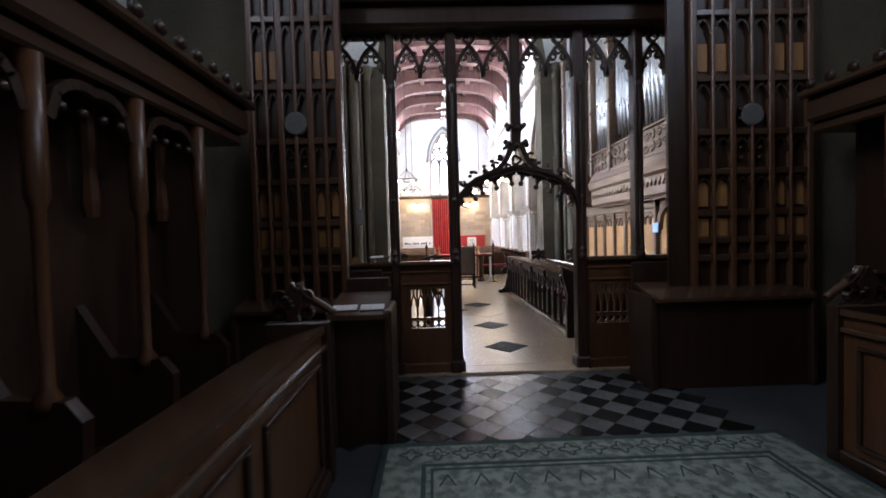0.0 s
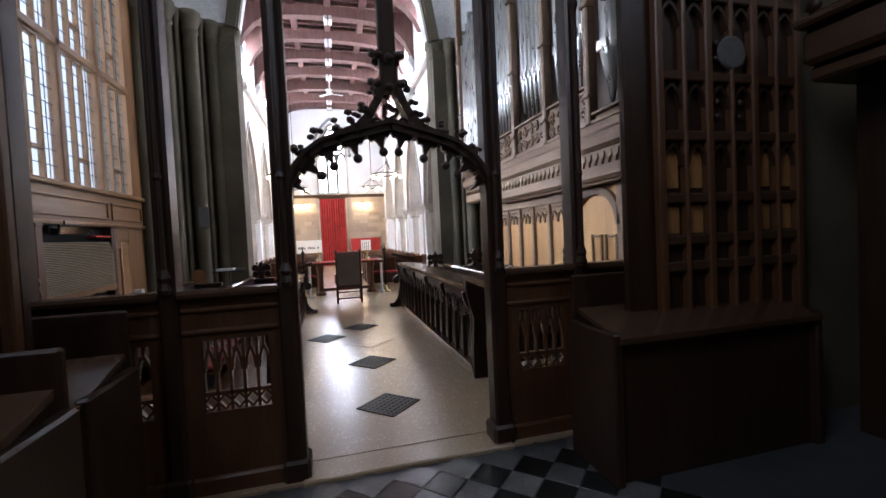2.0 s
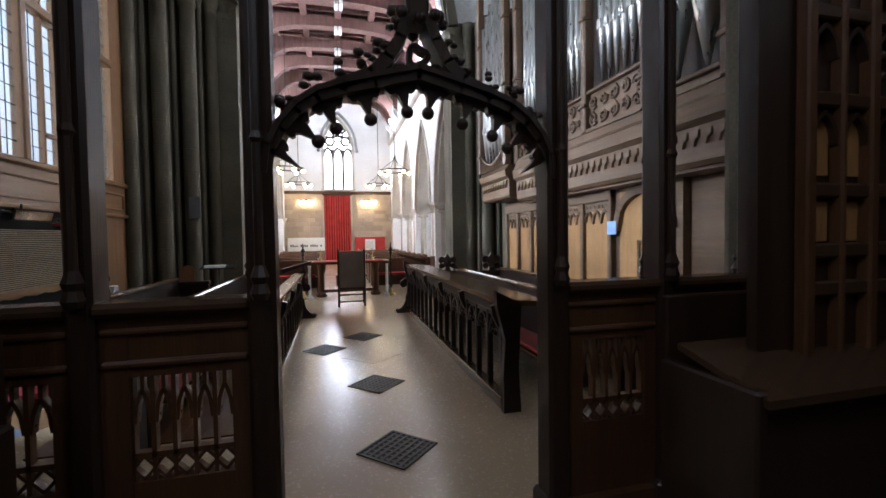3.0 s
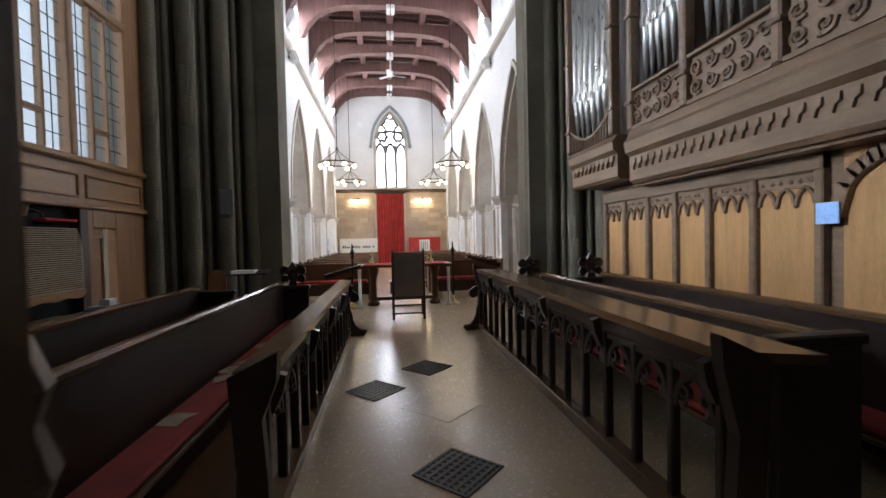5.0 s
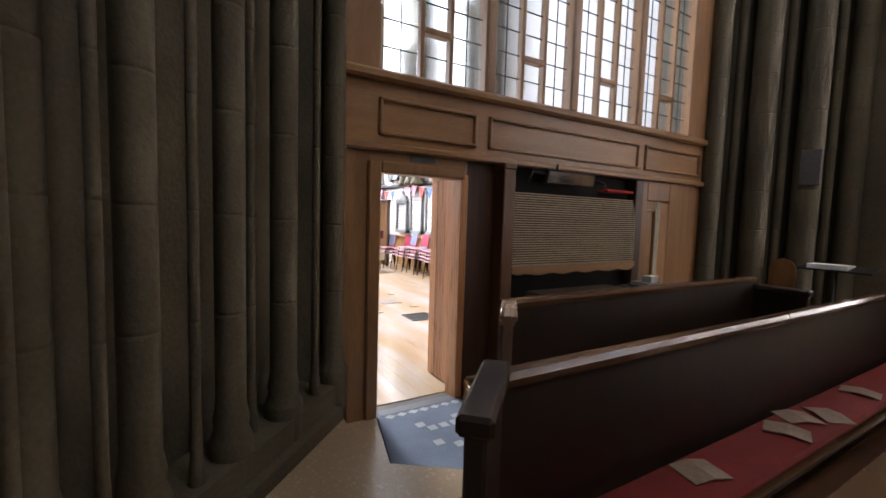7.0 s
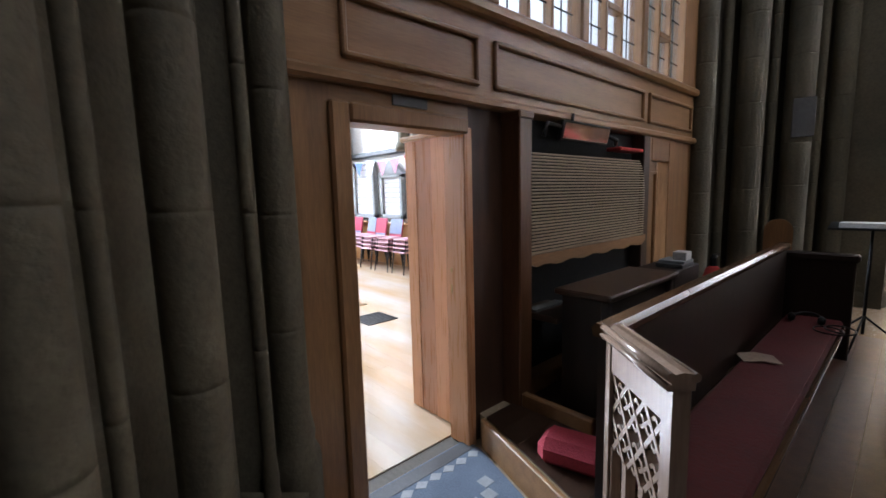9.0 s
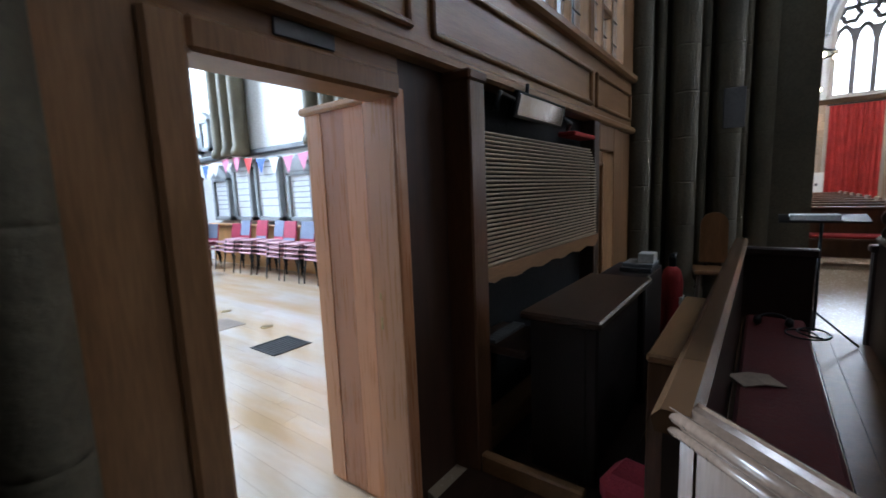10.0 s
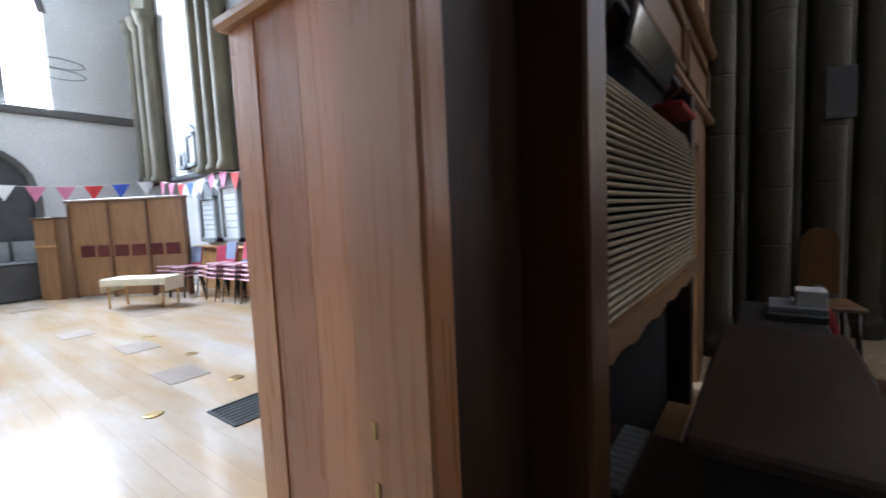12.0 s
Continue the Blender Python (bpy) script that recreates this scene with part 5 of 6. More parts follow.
tagged(part("motif", bm, CARPET_D, cpt, "small dark leaf figures"), kind="stuff")

# ---- organ ----
OX = 3.7
org = thing("pipe_organ", pose(0, 0, 0), "oak pipe organ with tin pipes over panelled base", "organ")
part("base_wall", box(begin(), 4.12, 5.6, FL, 4.3, 11.3, 2.35), OAK_CASE, org)
py = [11.1, 10.55, 9.98, 9.43, 8.88, 8.3, 7.66]
for a, b in zip(py, py[1:]):
    part("light_panel", box(begin(), 4.09, b + 0.04, FL + 0.1, 4.115, a - 0.04, 2.06, 0.003), OAK_LIGHT, org, "pale oak panel")
    bm = begin()
    c, w = (a + b) / 2, (a - b) / 2 - 0.04
    for k in (-1, 0, 1):
        ribbon(bm, arch_line(c + k * w * 0.66, w / 3 - 0.01, 1.86, 2.0, 4), "x", 4.06, 4.1, 0.028)
        ball(bm, 4.08, c + k * w * 0.66 - w / 3, 1.85, 0.028)
        for q in (-0.05, 0.05):
            ball(bm, 4.08, c + k * w * 0.66 + q, 2.06, 0.028)
    box(bm, 4.07, b + 0.04, 2.06, 4.1, a - 0.04, 2.12)
    box(bm, 4.075, b + 0.04, 2.0, 4.095, a - 0.04, 2.06)
    part("tracery_head", bm, OAK_CASE, org, "carved tracery head")
for y in py:
    part("stile", box(begin(), 4.03, y - 0.04, FL, 4.12, y + 0.04, 2.3, 0.014), OAK_CASE, org)
part("rail", box(begin(), 4.02, 7.62, 2.12, 4.12, 11.14, 2.3, 0.015), OAK_CASE, org)
# arched doorway end
bm = begin()
ribbon(bm, [(7.02 + (u - 7.02), z) for u, z in arch_line(7.02, 0.5, 1.75, 2.2, 8)], "x", 4.02, 4.12, 0.1)
box(bm, 4.02, 6.42, FL, 4.12, 6.54, 2.3)
part("door_frame", bm, OAK_CASE, org)
dr = part("door", box(begin(), 4.085, 6.54, FL + 0.01, 4.115, 7.5, 2.28), OAK_LIGHT, org, "pale oak door")
bm = begin()
for a, b in ((6.6, 6.85), (6.92, 7.15)):
    panel_run(bm, 4.085, a, 0.3, b, 1.6, -0.02)
part("moulding", bm, OAK_CASE, dr)
for z in (1.0, 1.15):
    part("knob", ball(begin(), 4.06, 6.75, z, 0.022), BRASS, dr)
BLUE = mat("pale_blue_card", (0.35, 0.55, 0.9), 0.6, 0.9, 5, 40, 0.02)
sg = thing("blue_sign", pose(4.0, 7.56, 1.68), "small pale blue card fixed to the organ casing", "sign")
part("card", box(begin(), 0, -0.09, 0, 0.012, 0.09, 0.17, 0.002), BLUE, sg)
# overhanging case
bm = begin()
box(bm, OX + 0.12, 5.6, 2.26, 4.6, 9.9, 2.32)
prism(bm, [(OX + 0.06, 2.29), (OX + 0.02, 2.33), (OX + 0.02, 2.64), (OX - 0.04, 2.69), (OX - 0.06, 2.82), (OX - 0.02, 2.87), (OX + 0.02, 2.98), (4.5, 2.98), (4.5, 2.29)], "y", 5.6, 9.85)
part("cornice", bm, OAK_CASE, org)
bm = begin()
prism(bm, [(OX - 0.02, 2.38), (OX - 0.06, 2.42), (OX - 0.06, 2.72), (OX - 0.12, 2.77), (OX - 0.14, 2.88), (OX - 0.1, 2.92), (OX - 0.06, 2.98), (4.5, 2.98), (4.5, 2.38)], "y", 10.0, 11.4)
part("cornice", bm, OAK_CASE, org)
pend = None
y = 5.7
while y < 11.35:
    low = y < 9.85
    x, z = (OX + 0.015, -0.1) if low else (OX - 0.065, 0.0)
    if not 9.82 < y < 10.05:
        if pend is None:
            bm = begin()
            prism(bm, [(-0.055, 2.7), (0.055, 2.7), (0.05, 2.64), (0.018, 2.62), (0, 2.56), (-0.018, 2.62), (-0.05, 2.64)], "x", -0.025, 0.01)
            pend = part("pendant", bm, OAK_CASE, org)
            pend.matrix_local = Matrix.Translation((x, y, z))
        else:
            clone(pend, org, Matrix.Translation((x, y, z)))
    y += 0.13
part("case_back", box(begin(), 4.35, 5.6, 2.98, 4.5, 11.4, 7.6), OAK_DARK, org)


def pipe(y, z, r, h, x=OX + 0.14):
    bm = begin()
    turned(bm, [(0.012, 0), (r, 0.62), (r * 1.02, 0.63), (r, 0.66), (r, h)], x, y, z, 12)
    prism(bm, [(y - r * 0.75, z + 0.64), (y + r * 0.75, z + 0.64), (y + r * 0.6, z + 0.75), (y - r * 0.6, z + 0.75)], "x", x - r * 1.08, x - r * 0.5)
    return part("pipe", bm, SILVER, org, "tin organ pipe")


bays = [(9.8, 8.85, True), (8.75, 7.75, True), (7.65, 6.65, True), (6.55, 5.7, False)]
for y in (11.42, 10.06, 9.8, 8.8, 7.7, 6.6, 5.65):
    out = -0.12 if y > 9.9 else 0.0
    bm = begin()
    box(bm, OX + out - 0.02, y - 0.05, 2.98, OX + out + 0.12, y + 0.05, 7.4, 0.018)
    for z in (3.3, 4.4, 5.6):
        box(bm, OX + out - 0.045, y - 0.065, z, OX + out + 0.1, y + 0.065, z + 0.05, 0.012)
    for k in range(6):
        ball(bm, OX + out + 0.05, y, 7.4 + 0.09 * k, 0.07 - 0.009 * k)
    part("case_post", bm, OAK_CASE, org)
# tower
for i in range(7):
    u = (i - 3) / 3
    pipe(10.75 + u * 0.55, 3.05 + 0.22 * (1 - abs(u)) * 0 + 0.12 * abs(u), 0.075, 3.4 - 0.6 * abs(u), OX + 0.0)
bm = begin()
for i in range(16):
    u = -1 + 2 * i / 15
    box(bm, OX - 0.1, 10.75 + u * 0.6 - 0.01, 2.98, OX - 0.07, 10.75 + u * 0.6 + 0.01, 3.1 + 0.22 * u * u)
ribbon(bm, [(10.75 + u * 0.62, 3.1 + 0.24 * u * u) for u in [-1 + k / 6 for k in range(13)]], "x", OX - 0.11, OX - 0.06, 0.035)
part("toe_rail", bm, OAK_CASE, org, "curved pierced toe rail")
for a, b, carved in bays:
    w = a - b
    n = 6 if carved else 2
    zb = 3.55 if carved else 3.15
    for i in range(n):
        f = (i + 0.5) / n
        pipe(b + 0.08 + (w - 0.16) * f, zb + (0.1 * abs(f - 0.5) if carved else 0), 0.055 if carved else 0.13, 2.9 + 0.8 * abs(f - 0.5))
    bm = begin()
    top = 3.5 if carved else 3.12
    box(bm, OX + 0.06, b + 0.02, 2.98, OX + 0.09, a - 0.02, top)
    box(bm, OX + 0.0, b, 2.98, OX + 0.06, a, 3.02)
    box(bm, OX + 0.0, b, top - 0.04, OX + 0.1, a, top, 0.01)
    pn = part("carved_panel" if carved else "plain_panel", bm, OAK_CASE, org)
    if carved:
        bm = begin()
        rr = random.Random(int(a * 10))
        for k in range(5):
            c = b + w * (k + 0.5) / 5
            for zc, r0 in ((3.14, 0.085), (3.34, 0.085)):
                sp = [(c + (r0 * (1 - q / 14)) * math.cos(q * 0.8 + k), zc + (r0 * (1 - q / 14)) * math.sin(q * 0.8 + k)) for q in range(13)]
                ribbon(bm, sp, "x", OX + 0.03, OX + 0.062, 0.026)
                ball(bm, OX + 0.04, c + rr.uniform(-0.06, 0.06), zc + rr.uniform(-0.08, 0.08), 0.026)
        tagged(part("scrollwork", bm, OAK_CASE, pn, "carved leaf scrollwork"), kind="stuff")
    # fretted head
    bm = begin()
    ribbon(bm, arch_line((a + b) / 2, w / 2 - 0.05, 6.4, 7.0, 8), "x", OX + 0.03, OX + 0.08, 0.06)
    part("case_arch", bm, OAK_CASE, org)
part("case_top", box(begin(), OX - 0.12, 5.6, 7.3, 4.5, 11.45, 7.42, 0.03), OAK_CASE, org)

# ---- nave ----
ch = thing("tall_armchair", pose(0.9, 12.3, FL), "tall-backed wooden armchair seen from behind, facing the altar table", "armchair")
bm = begin()
box(bm, -0.265, 0.0, 0.42, 0.265, 0.05, 1.23, 0.012)
part("backrest", bm, mat("brown_hide", (0.21, 0.16, 0.125), 0.6, 0.7, 4, 60, 0.2), ch, "brown upholstered back")
part("seat", box(begin(), -0.29, 0.03, 0.38, 0.29, 0.5, 0.43, 0.012), OAK_DARK, ch)
for x in (-0.28, 0.28):
    part("back_post", turned(begin(), [(0.023, 0), (0.023, 1.22), (0.032, 1.235), (0.016, 1.27), (0.01, 1.3)], x, 0.02, 0, 10), OAK_DARK, ch)
    part("leg", box(begin(), x - 0.023, 0.46, 0, x + 0.023, 0.51, 0.6, 0.008), OAK_DARK, ch)
    part("armrest", box(begin(), x * 1.12 - 0.028, 0.02, 0.66, x * 1.12 + 0.028, 0.54, 0.7, 0.012), OAK_DARK, ch)
    part("arm_post", box(begin(), x * 1.12 - 0.018, 0.46, 0.42, x * 1.12 + 0.018, 0.5, 0.66, 0.006), OAK_DARK, ch)
for z in (0.1, 0.25):
    part("stretcher", box(begin(), -0.28, 0.005, z, 0.28, 0.03, z + 0.03, 0.005), OAK_DARK, ch)

tb = thing("altar_table", pose(0.89, 14.15, FL), "long wooden altar table with stout turned legs and red runner", "table")
part("top", box(begin(), -1.04, -0.38, 0.86, 1.04, 0.38, 0.915, 0.012), OAK_MID, tb)
part("runner", box(begin(), -0.88, -0.4, 0.916, 0.88, 0.4, 0.924, 0.002), RED, tb, "red cloth runner")
for x in (-0.69, 0.69):
    part("leg", turned(begin(), [(0.13, 0), (0.14, 0.06), (0.085, 0.13), (0.07, 0.45), (0.075, 0.66), (0.11, 0.86)], x, 0, 0, 8), OAK_MID, tb)
part("stretcher", box(begin(), -0.66, -0.05, 0.11, 0.66, 0.05, 0.19, 0.01), OAK_MID, tb)
for x in (-0.22, 1.96):
    cs = thing("standing_candlestick", pose(x, 13.9, FL), "tall dark standing candlestick with white candle", "candlestick", "candlesticks by the table")
    part("base", turned(begin(), [(0.13, 0), (0.13, 0.03), (0.055, 0.07), (0.03, 0.1), (0.022, 0.2)], 0, 0, 0, 12), BRASS, cs)
    part("stem", turned(begin(), [(0.02, 0.2), (0.03, 0.3), (0.018, 0.35), (0.018, 1.06), (0.037, 1.1), (0.055, 1.13)], 0, 0, 0, 10), IRON, cs)
    part("crown", turned(begin(), [(0.02, 1.13), (0.055, 1.2), (0.02, 1.26), (0.012, 1.38)], 0, 0, 0, 8), IRON, cs)
for x in (-0.07, 1.84):
    wl = thing("white_post", pose(x, 13.8, FL), "slim white painted post by the altar table", "post", "white posts")
    part("shaft", turned(begin(), [(0.075, 0), (0.075, 0.04), (0.033, 0.1), (0.033, 0.8), (0.047, 0.83)], 0, 0, 0, 12), PAPER, wl)
for x in (0.19, 1.5):
    cx = thing("table_cross", pose(x, 14.15, FL + 0.924), "small brass cross standing on the table", "cross", "ornaments on the table")
    bm = turned(begin(), [(0.07, 0), (0.05, 0.03), (0.015, 0.08), (0.012, 0.3)], 0, 0, 0, 10)
    box(bm, -0.07, -0.01, 0.2, 0.07, 0.01, 0.225, 0.004)
    part("cross", bm, BRASS, cx)


def nave_pew(x0, x1):
    p = thing("nave_pew", pose(0, 15.4, FL), "brown wooden nave pew with red seat cushion", "pew", "nave pews")
    part("backrest", box(begin(), x0 + 0.04, 0.0, 0.1, x1 - 0.04, 0.04, 0.86), OAK_MID, p)
    part("top_rail", box(begin(), x0 + 0.04, -0.03, 0.86, x1 - 0.04, 0.07, 0.9, 0.012), OAK_MID, p)
    part("seat", box(begin(), x0 + 0.04, -0.42, 0.4, x1 - 0.04, 0.0, 0.44, 0.01), OAK_MID, p)
    part("cushion", box(begin(), x0 + 0.08, -0.41, 0.44, x1 - 0.08, -0.02, 0.49, 0.016), RED, p, "red cushion")
    for x in (x0, x1 - 0.05):
        part("pew_end", box(begin(), x, -0.44, 0, x + 0.05, 0.07, 0.94, 0.014), OAK_MID, p)
    return p


for x0, x1 in ((-1.75, 0.1), (1.62, 3.4)):
    src = nave_pew(x0, x1)
    for i in range(1, 9):
        copy_thing(src, pose(0, 15.4 + 1.05 * i, FL))

cur = thing("red_curtain", pose(0.72, WEST - 0.1, 0), "tall red curtain hanging over the west door", "curtain")
bm = begin()
n = 72
vs0, vs1 = [], []
for i in range(n + 1):
    x = -0.72 + 1.44 * i / n
    y = -0.06 - 0.045 * math.sin(i * 0.95) - 0.02 * math.sin(i * 2.3 + 1)
    vs0.append(bm.verts.new((x, y, FL + 0.02)))
    vs1.append(bm.verts.new((x, y * 0.7, 4.05)))
for i in range(n):
    bm.faces.new((vs0[i], vs0[i + 1], vs1[i + 1], vs1[i])).smooth = True
part("drape", bm, RED, cur)
part("rod", tube(begin(), [(-0.8, -0.05, 4.08), (0.8, -0.05, 4.08)], 0.025), IRON, cur)
bm = begin()
box(bm, NAVE_N, WEST - 0.12, 4.12, NAVE_S, WEST - 0.02, 4.3, 0.02)
struct("trim_west_rail", bm, OAK_DARK_H, "dark timber rail across the west wall", "rail")
bm = begin()
box(bm, -0.1, WEST - 0.06, FL, 0.0, WEST - 0.02, 4.1)
box(bm, 1.45, WEST - 0.06, FL, 1.55, WEST - 0.02, 4.1)
struct("trim_west_door", bm, STONE, "pale stone jambs of the west door", "door frame")

brd = thing("white_banner", pose(-0.98, WEST - 0.15, 0.92), "long white lettered banner on the west wall", "banner")
part("cloth", box(begin(), -0.98, 0, 0, 0.98, 0.02, 0.78, 0.003), PAPER, brd)
rr = random.Random(2)
for i in range(16):
    x = -0.85 + i * 0.105
    if i % 5 != 4:
        part("lettering", box(begin(), x, -0.006, 0.28, x + 0.075, 0.004, 0.36 + rr.uniform(0, 0.06)), SLATE, brd)
rdb = thing("red_display_board", pose(2.5, WEST - 0.2, 0.85), "red display board with a white poster in the middle", "display board")
part("board", box(begin(), -0.85, 0, 0, 0.85, 0.03, 0.85, 0.006), RED, rdb)
part("poster", box(begin(), -0.28, -0.01, 0.08, 0.28, 0.002, 0.72, 0.002), PAPER, rdb)
bm = begin()
for i in range(4):
    box(bm, -0.2 + i * 0.11, -0.014, 0.15, -0.17 + i * 0.11, -0.008, 0.62)
part("picture_bars", bm, SLATE, rdb)
for x in (-0.75, 0.75):
    part("leg", box(begin(), x - 0.03, 0.0, -0.68, x + 0.03, 0.03, 0.0, 0.006), OAK_MID, rdb)
ps = thing("poster_stand", pose(-2.35, 24.0, FL), "white and blue poster board standing in the aisle", "poster")
part("board", box(begin(), -0.4, 0, 0.5, 0.4, 0.03, 1.6, 0.005), PAPER, ps)
for i, (x, z) in enumerate(((-0.3, 1.2), (0.02, 1.25), (-0.28, 0.7), (0.05, 0.75))):
    part("picture", box(begin(), x, -0.01, z, x + 0.26, 0.002, z + 0.3, 0.002), BLUE if i != 2 else SLATE, ps)
for x in (-0.35, 0.35):
    part("leg", box(begin(), x - 0.02, 0, 0, x + 0.02, 0.03, 0.5, 0.004), IRON, ps)


def chandelier(x, y, z):
    c = thing("chandelier", pose(x, y, z), "black iron ring chandelier with glowing bulbs on a long chain", "chandelier", "nave chandeliers")
    bm = begin()
    ring = [(0.58 * math.cos(q), 0.58 * math.sin(q), 0) for q in [6.2832 * j / 24 for j in range(25)]]
    tube(bm, ring, 0.022, 6)
    part("ring", bm, IRON, c)
    for a in range(4):
        q = a * 1.5708 + 0.3
        part("stay", tube(begin(), [(0.58 * math.cos(q), 0.58 * math.sin(q), 0), (0.06 * math.cos(q), 0.06 * math.sin(q), 0.42), (0, 0, 0.6)], 0.012), IRON, c)
    for a in range(6):
        q = a * 1.0472
        h = part("lamp_holder", turned(begin(), [(0.05, -0.05), (0.02, 0.0), (0.02, 0.05)], 0.58 * math.cos(q), 0.58 * math.sin(q), 0, 8), IRON, c)
        part("bulb", ball(begin(), 0.58 * math.cos(q), 0.58 * math.sin(q), -0.1, 0.065, sub=2), LAMP, h, "glowing warm bulb")
    part("chain", tube(begin(), [(0, 0, 0.6), (0, 0, 9.95 - z)], 0.014), IRON, c)
    return c


c0 = chandelier(-1.15, 20.0, 4.35)
copy_thing(c0, pose(2.95, 20.0, 4.35))
copy_thing(c0, pose(-1.1, 24.6, 4.35))
copy_thing(c0, pose(2.75, 24.6, 4.35))
for x in (-0.95, 2.45):
    w = thing("wall_lamp", pose(x, WEST - 0.12, 3.66), "row of glowing warm wall lamps on the west wall", "wall lamp", "west wall lamps")
    part("bar", tube(begin(), [(-0.42, 0, 0.12), (0.42, 0, 0.12)], 0.02), IRON, w)
    part("bracket", box(begin(), -0.04, -0.02, 0.08, 0.04, 0.13, 0.16), IRON, w)
    for k in (-0.35, -0.12, 0.12, 0.35):
        part("bulb", ball(begin(), k, -0.05, 0, 0.085, sub=2), LAMP, w)
fan = thing("ceiling_fan", pose(0.85, 23.4, 8.75), "white three-bladed ceiling fan under the roof", "fan")
part("motor", turned(begin(), [(0.03, 1.2), (0.03, 0.1), (0.12, 0.06), (0.13, 0), (0.05, -0.05)][::-1], 0, 0, 0, 12), PLASTER, fan)
for a in (0.3, 2.4, 4.5):
    bm = begin()
    box(bm, 0.1, -0.07, -0.005, 0.65, 0.07, 0.01, 0.004)
    bl = part("blade", bm, PLASTER, fan)
    bl.matrix_local = pose(0, 0, 0, 8, 0, math.degrees(a))
for x, s in ((NAVE_N + 0.16, 1), (NAVE_S - 0.16, -1)):
    sp = thing("loudspeaker", pose(x, 17.2, 6.72), "small grey loudspeaker under the string course", "loudspeaker", "nave loudspeakers")
    part("case", box(begin(), -0.1, -0.16, 0, 0.1, 0.16, 0.26, 0.015), SILVER, sp)
    part("bracket", box(begin(), -0.16 if s > 0 else 0.1, -0.02, 0.1, -0.1 if s > 0 else 0.16, 0.02, 0.16), IRON, sp)

# ---- floor grates ----
def grate(x, y, z, size, rot, name="floor_grate", bars=False):
    g = thing(name, pose(x, y, z, 0, 0, rot), "black cast-iron heating grate let into the floor", "grate", "floor grates")
    h = size / 2
    # flat black sheet paints the shade of the hole below the bars
    part("well_shade", box(begin(), -h, -h, 0.001, h, h, 0.003), SHADE_BLACK, g)
    bm = begin()
    for a in ((-h, -h, h, -h + 0.022), (-h, h - 0.022, h, h), (-h, -h, -h + 0.022, h), (h - 0.022, -h, h, h)):
        box(bm, a[0], a[1], 0.002, a[2], a[3], 0.009)
    n = 8
    for i in range(1, n):
        q = -h + size * i / n
        box(bm, q - 0.011, -h, 0.002, q + 0.011, h, 0.006)
        if not bars:
            box(bm, -h, q - 0.012, 0.002, h, q + 0.012, 0.0082)
    part("lattice", bm, IRON_WORN, g)
    return g


IRON_WORN = mat("worn_grey_iron", (0.03, 0.029, 0.028), 0.5, 0.6, 8, 60, 0.1, metal=0.3)
for x, y in ((0.97, 5.8), (0.95, 7.21), (0.39, 8.76), (0.95, 9.38)):
    grate(x, y, FL, 0.415, 45)
grate(-5.75, 8.72, 0.0, 0.44, 0, bars=True)
inl = thing("floor_inlay", pose(0.99, 8.28, FL, 0, 0, 45), "pale square stone let into the aisle floor", "floor stone")
part("slab", box(begin(), -0.265, -0.265, 0.0005, 0.265, 0.265, 0.003, 0.002), FLOOR, inl)
SLAB_BROWN = mat("brown_ledger_stone", (0.26, 0.18, 0.12), 0.5, 0.6, 4, 40, 0.1)
for i, (x, y, w, d) in enumerate(((-7.1, 8.75, 0.5, 0.36), (-8.6, 8.85, 0.5, 0.36), (-11.0, 9.75, 0.9, 0.6), (-10.2, 8.6, 0.5, 0.36), (-13.6, 8.6, 0.6, 0.5))):
    sl = thing("brown_slab", pose(x, y, 0), "brown ledger slab set flush in the wooden floor", "floor slab", "transept floor slabs")
    part("slab", box(begin(), -w / 2, -d / 2, 0.0, w / 2, d / 2, 0.005, 0.002), SLAB_BROWN, sl)
for x, y in ((-6.5, 9.0), (-7.7, 9.1), (-6.3, 8.25), (-9.0, 9.1)):
    mk = thing("brass_floor_plate", pose(x, y, 0), "small bright brass plate in the wooden floor", "floor plate", "floor plates")
    part("plate", turned(begin(), [(0.07, 0), (0.07, 0.005), (0.06, 0.007)], 0, 0, 0, 14), BRASS, mk)

# ---- north transept ----
def stack_chair(red):
    c = thing("stacking_chair", pose(0, 0, 0), "red stacking chair with dark legs" if red else "red stacking chair with blue-grey back", "chair", "stacked chairs")
    part("seat", box(begin(), -0.21, -0.2, 0.42, 0.21, 0.2, 0.45, 0.012), CHAIR_SEAT, c)
    bm = begin()
    prism(bm, [(0.17, 0.5), (0.2, 0.5), (0.26, 0.82), (0.23, 0.82)], "x", -0.19, 0.19)
    part("backrest", bm, PLASTIC if red else PLASTIC_B, c)
    for x in (-0.19, 0.19):
        for y0, y1 in ((-0.16, -0.22), (0.16, 0.22)):
            part("leg", tube(begin(), [(x, y0, 0.42), (x * 1.1, y1, 0.0)], 0.012, 5), IRON, c)
        part("back_post", tube(begin(), [(x, 0.17, 0.43), (x, 0.245, 0.8)], 0.011, 5), PLASTIC, c)
    return c


CHAIR_SEAT = mat("pale_pink_seat", (0.55, 0.30, 0.34), 0.7, 0.8, 5, 60, 0.1)
ca, cb = stack_chair(True), stack_chair(False)
first = {id(ca): True, id(cb): True}
rr = random.Random(9)
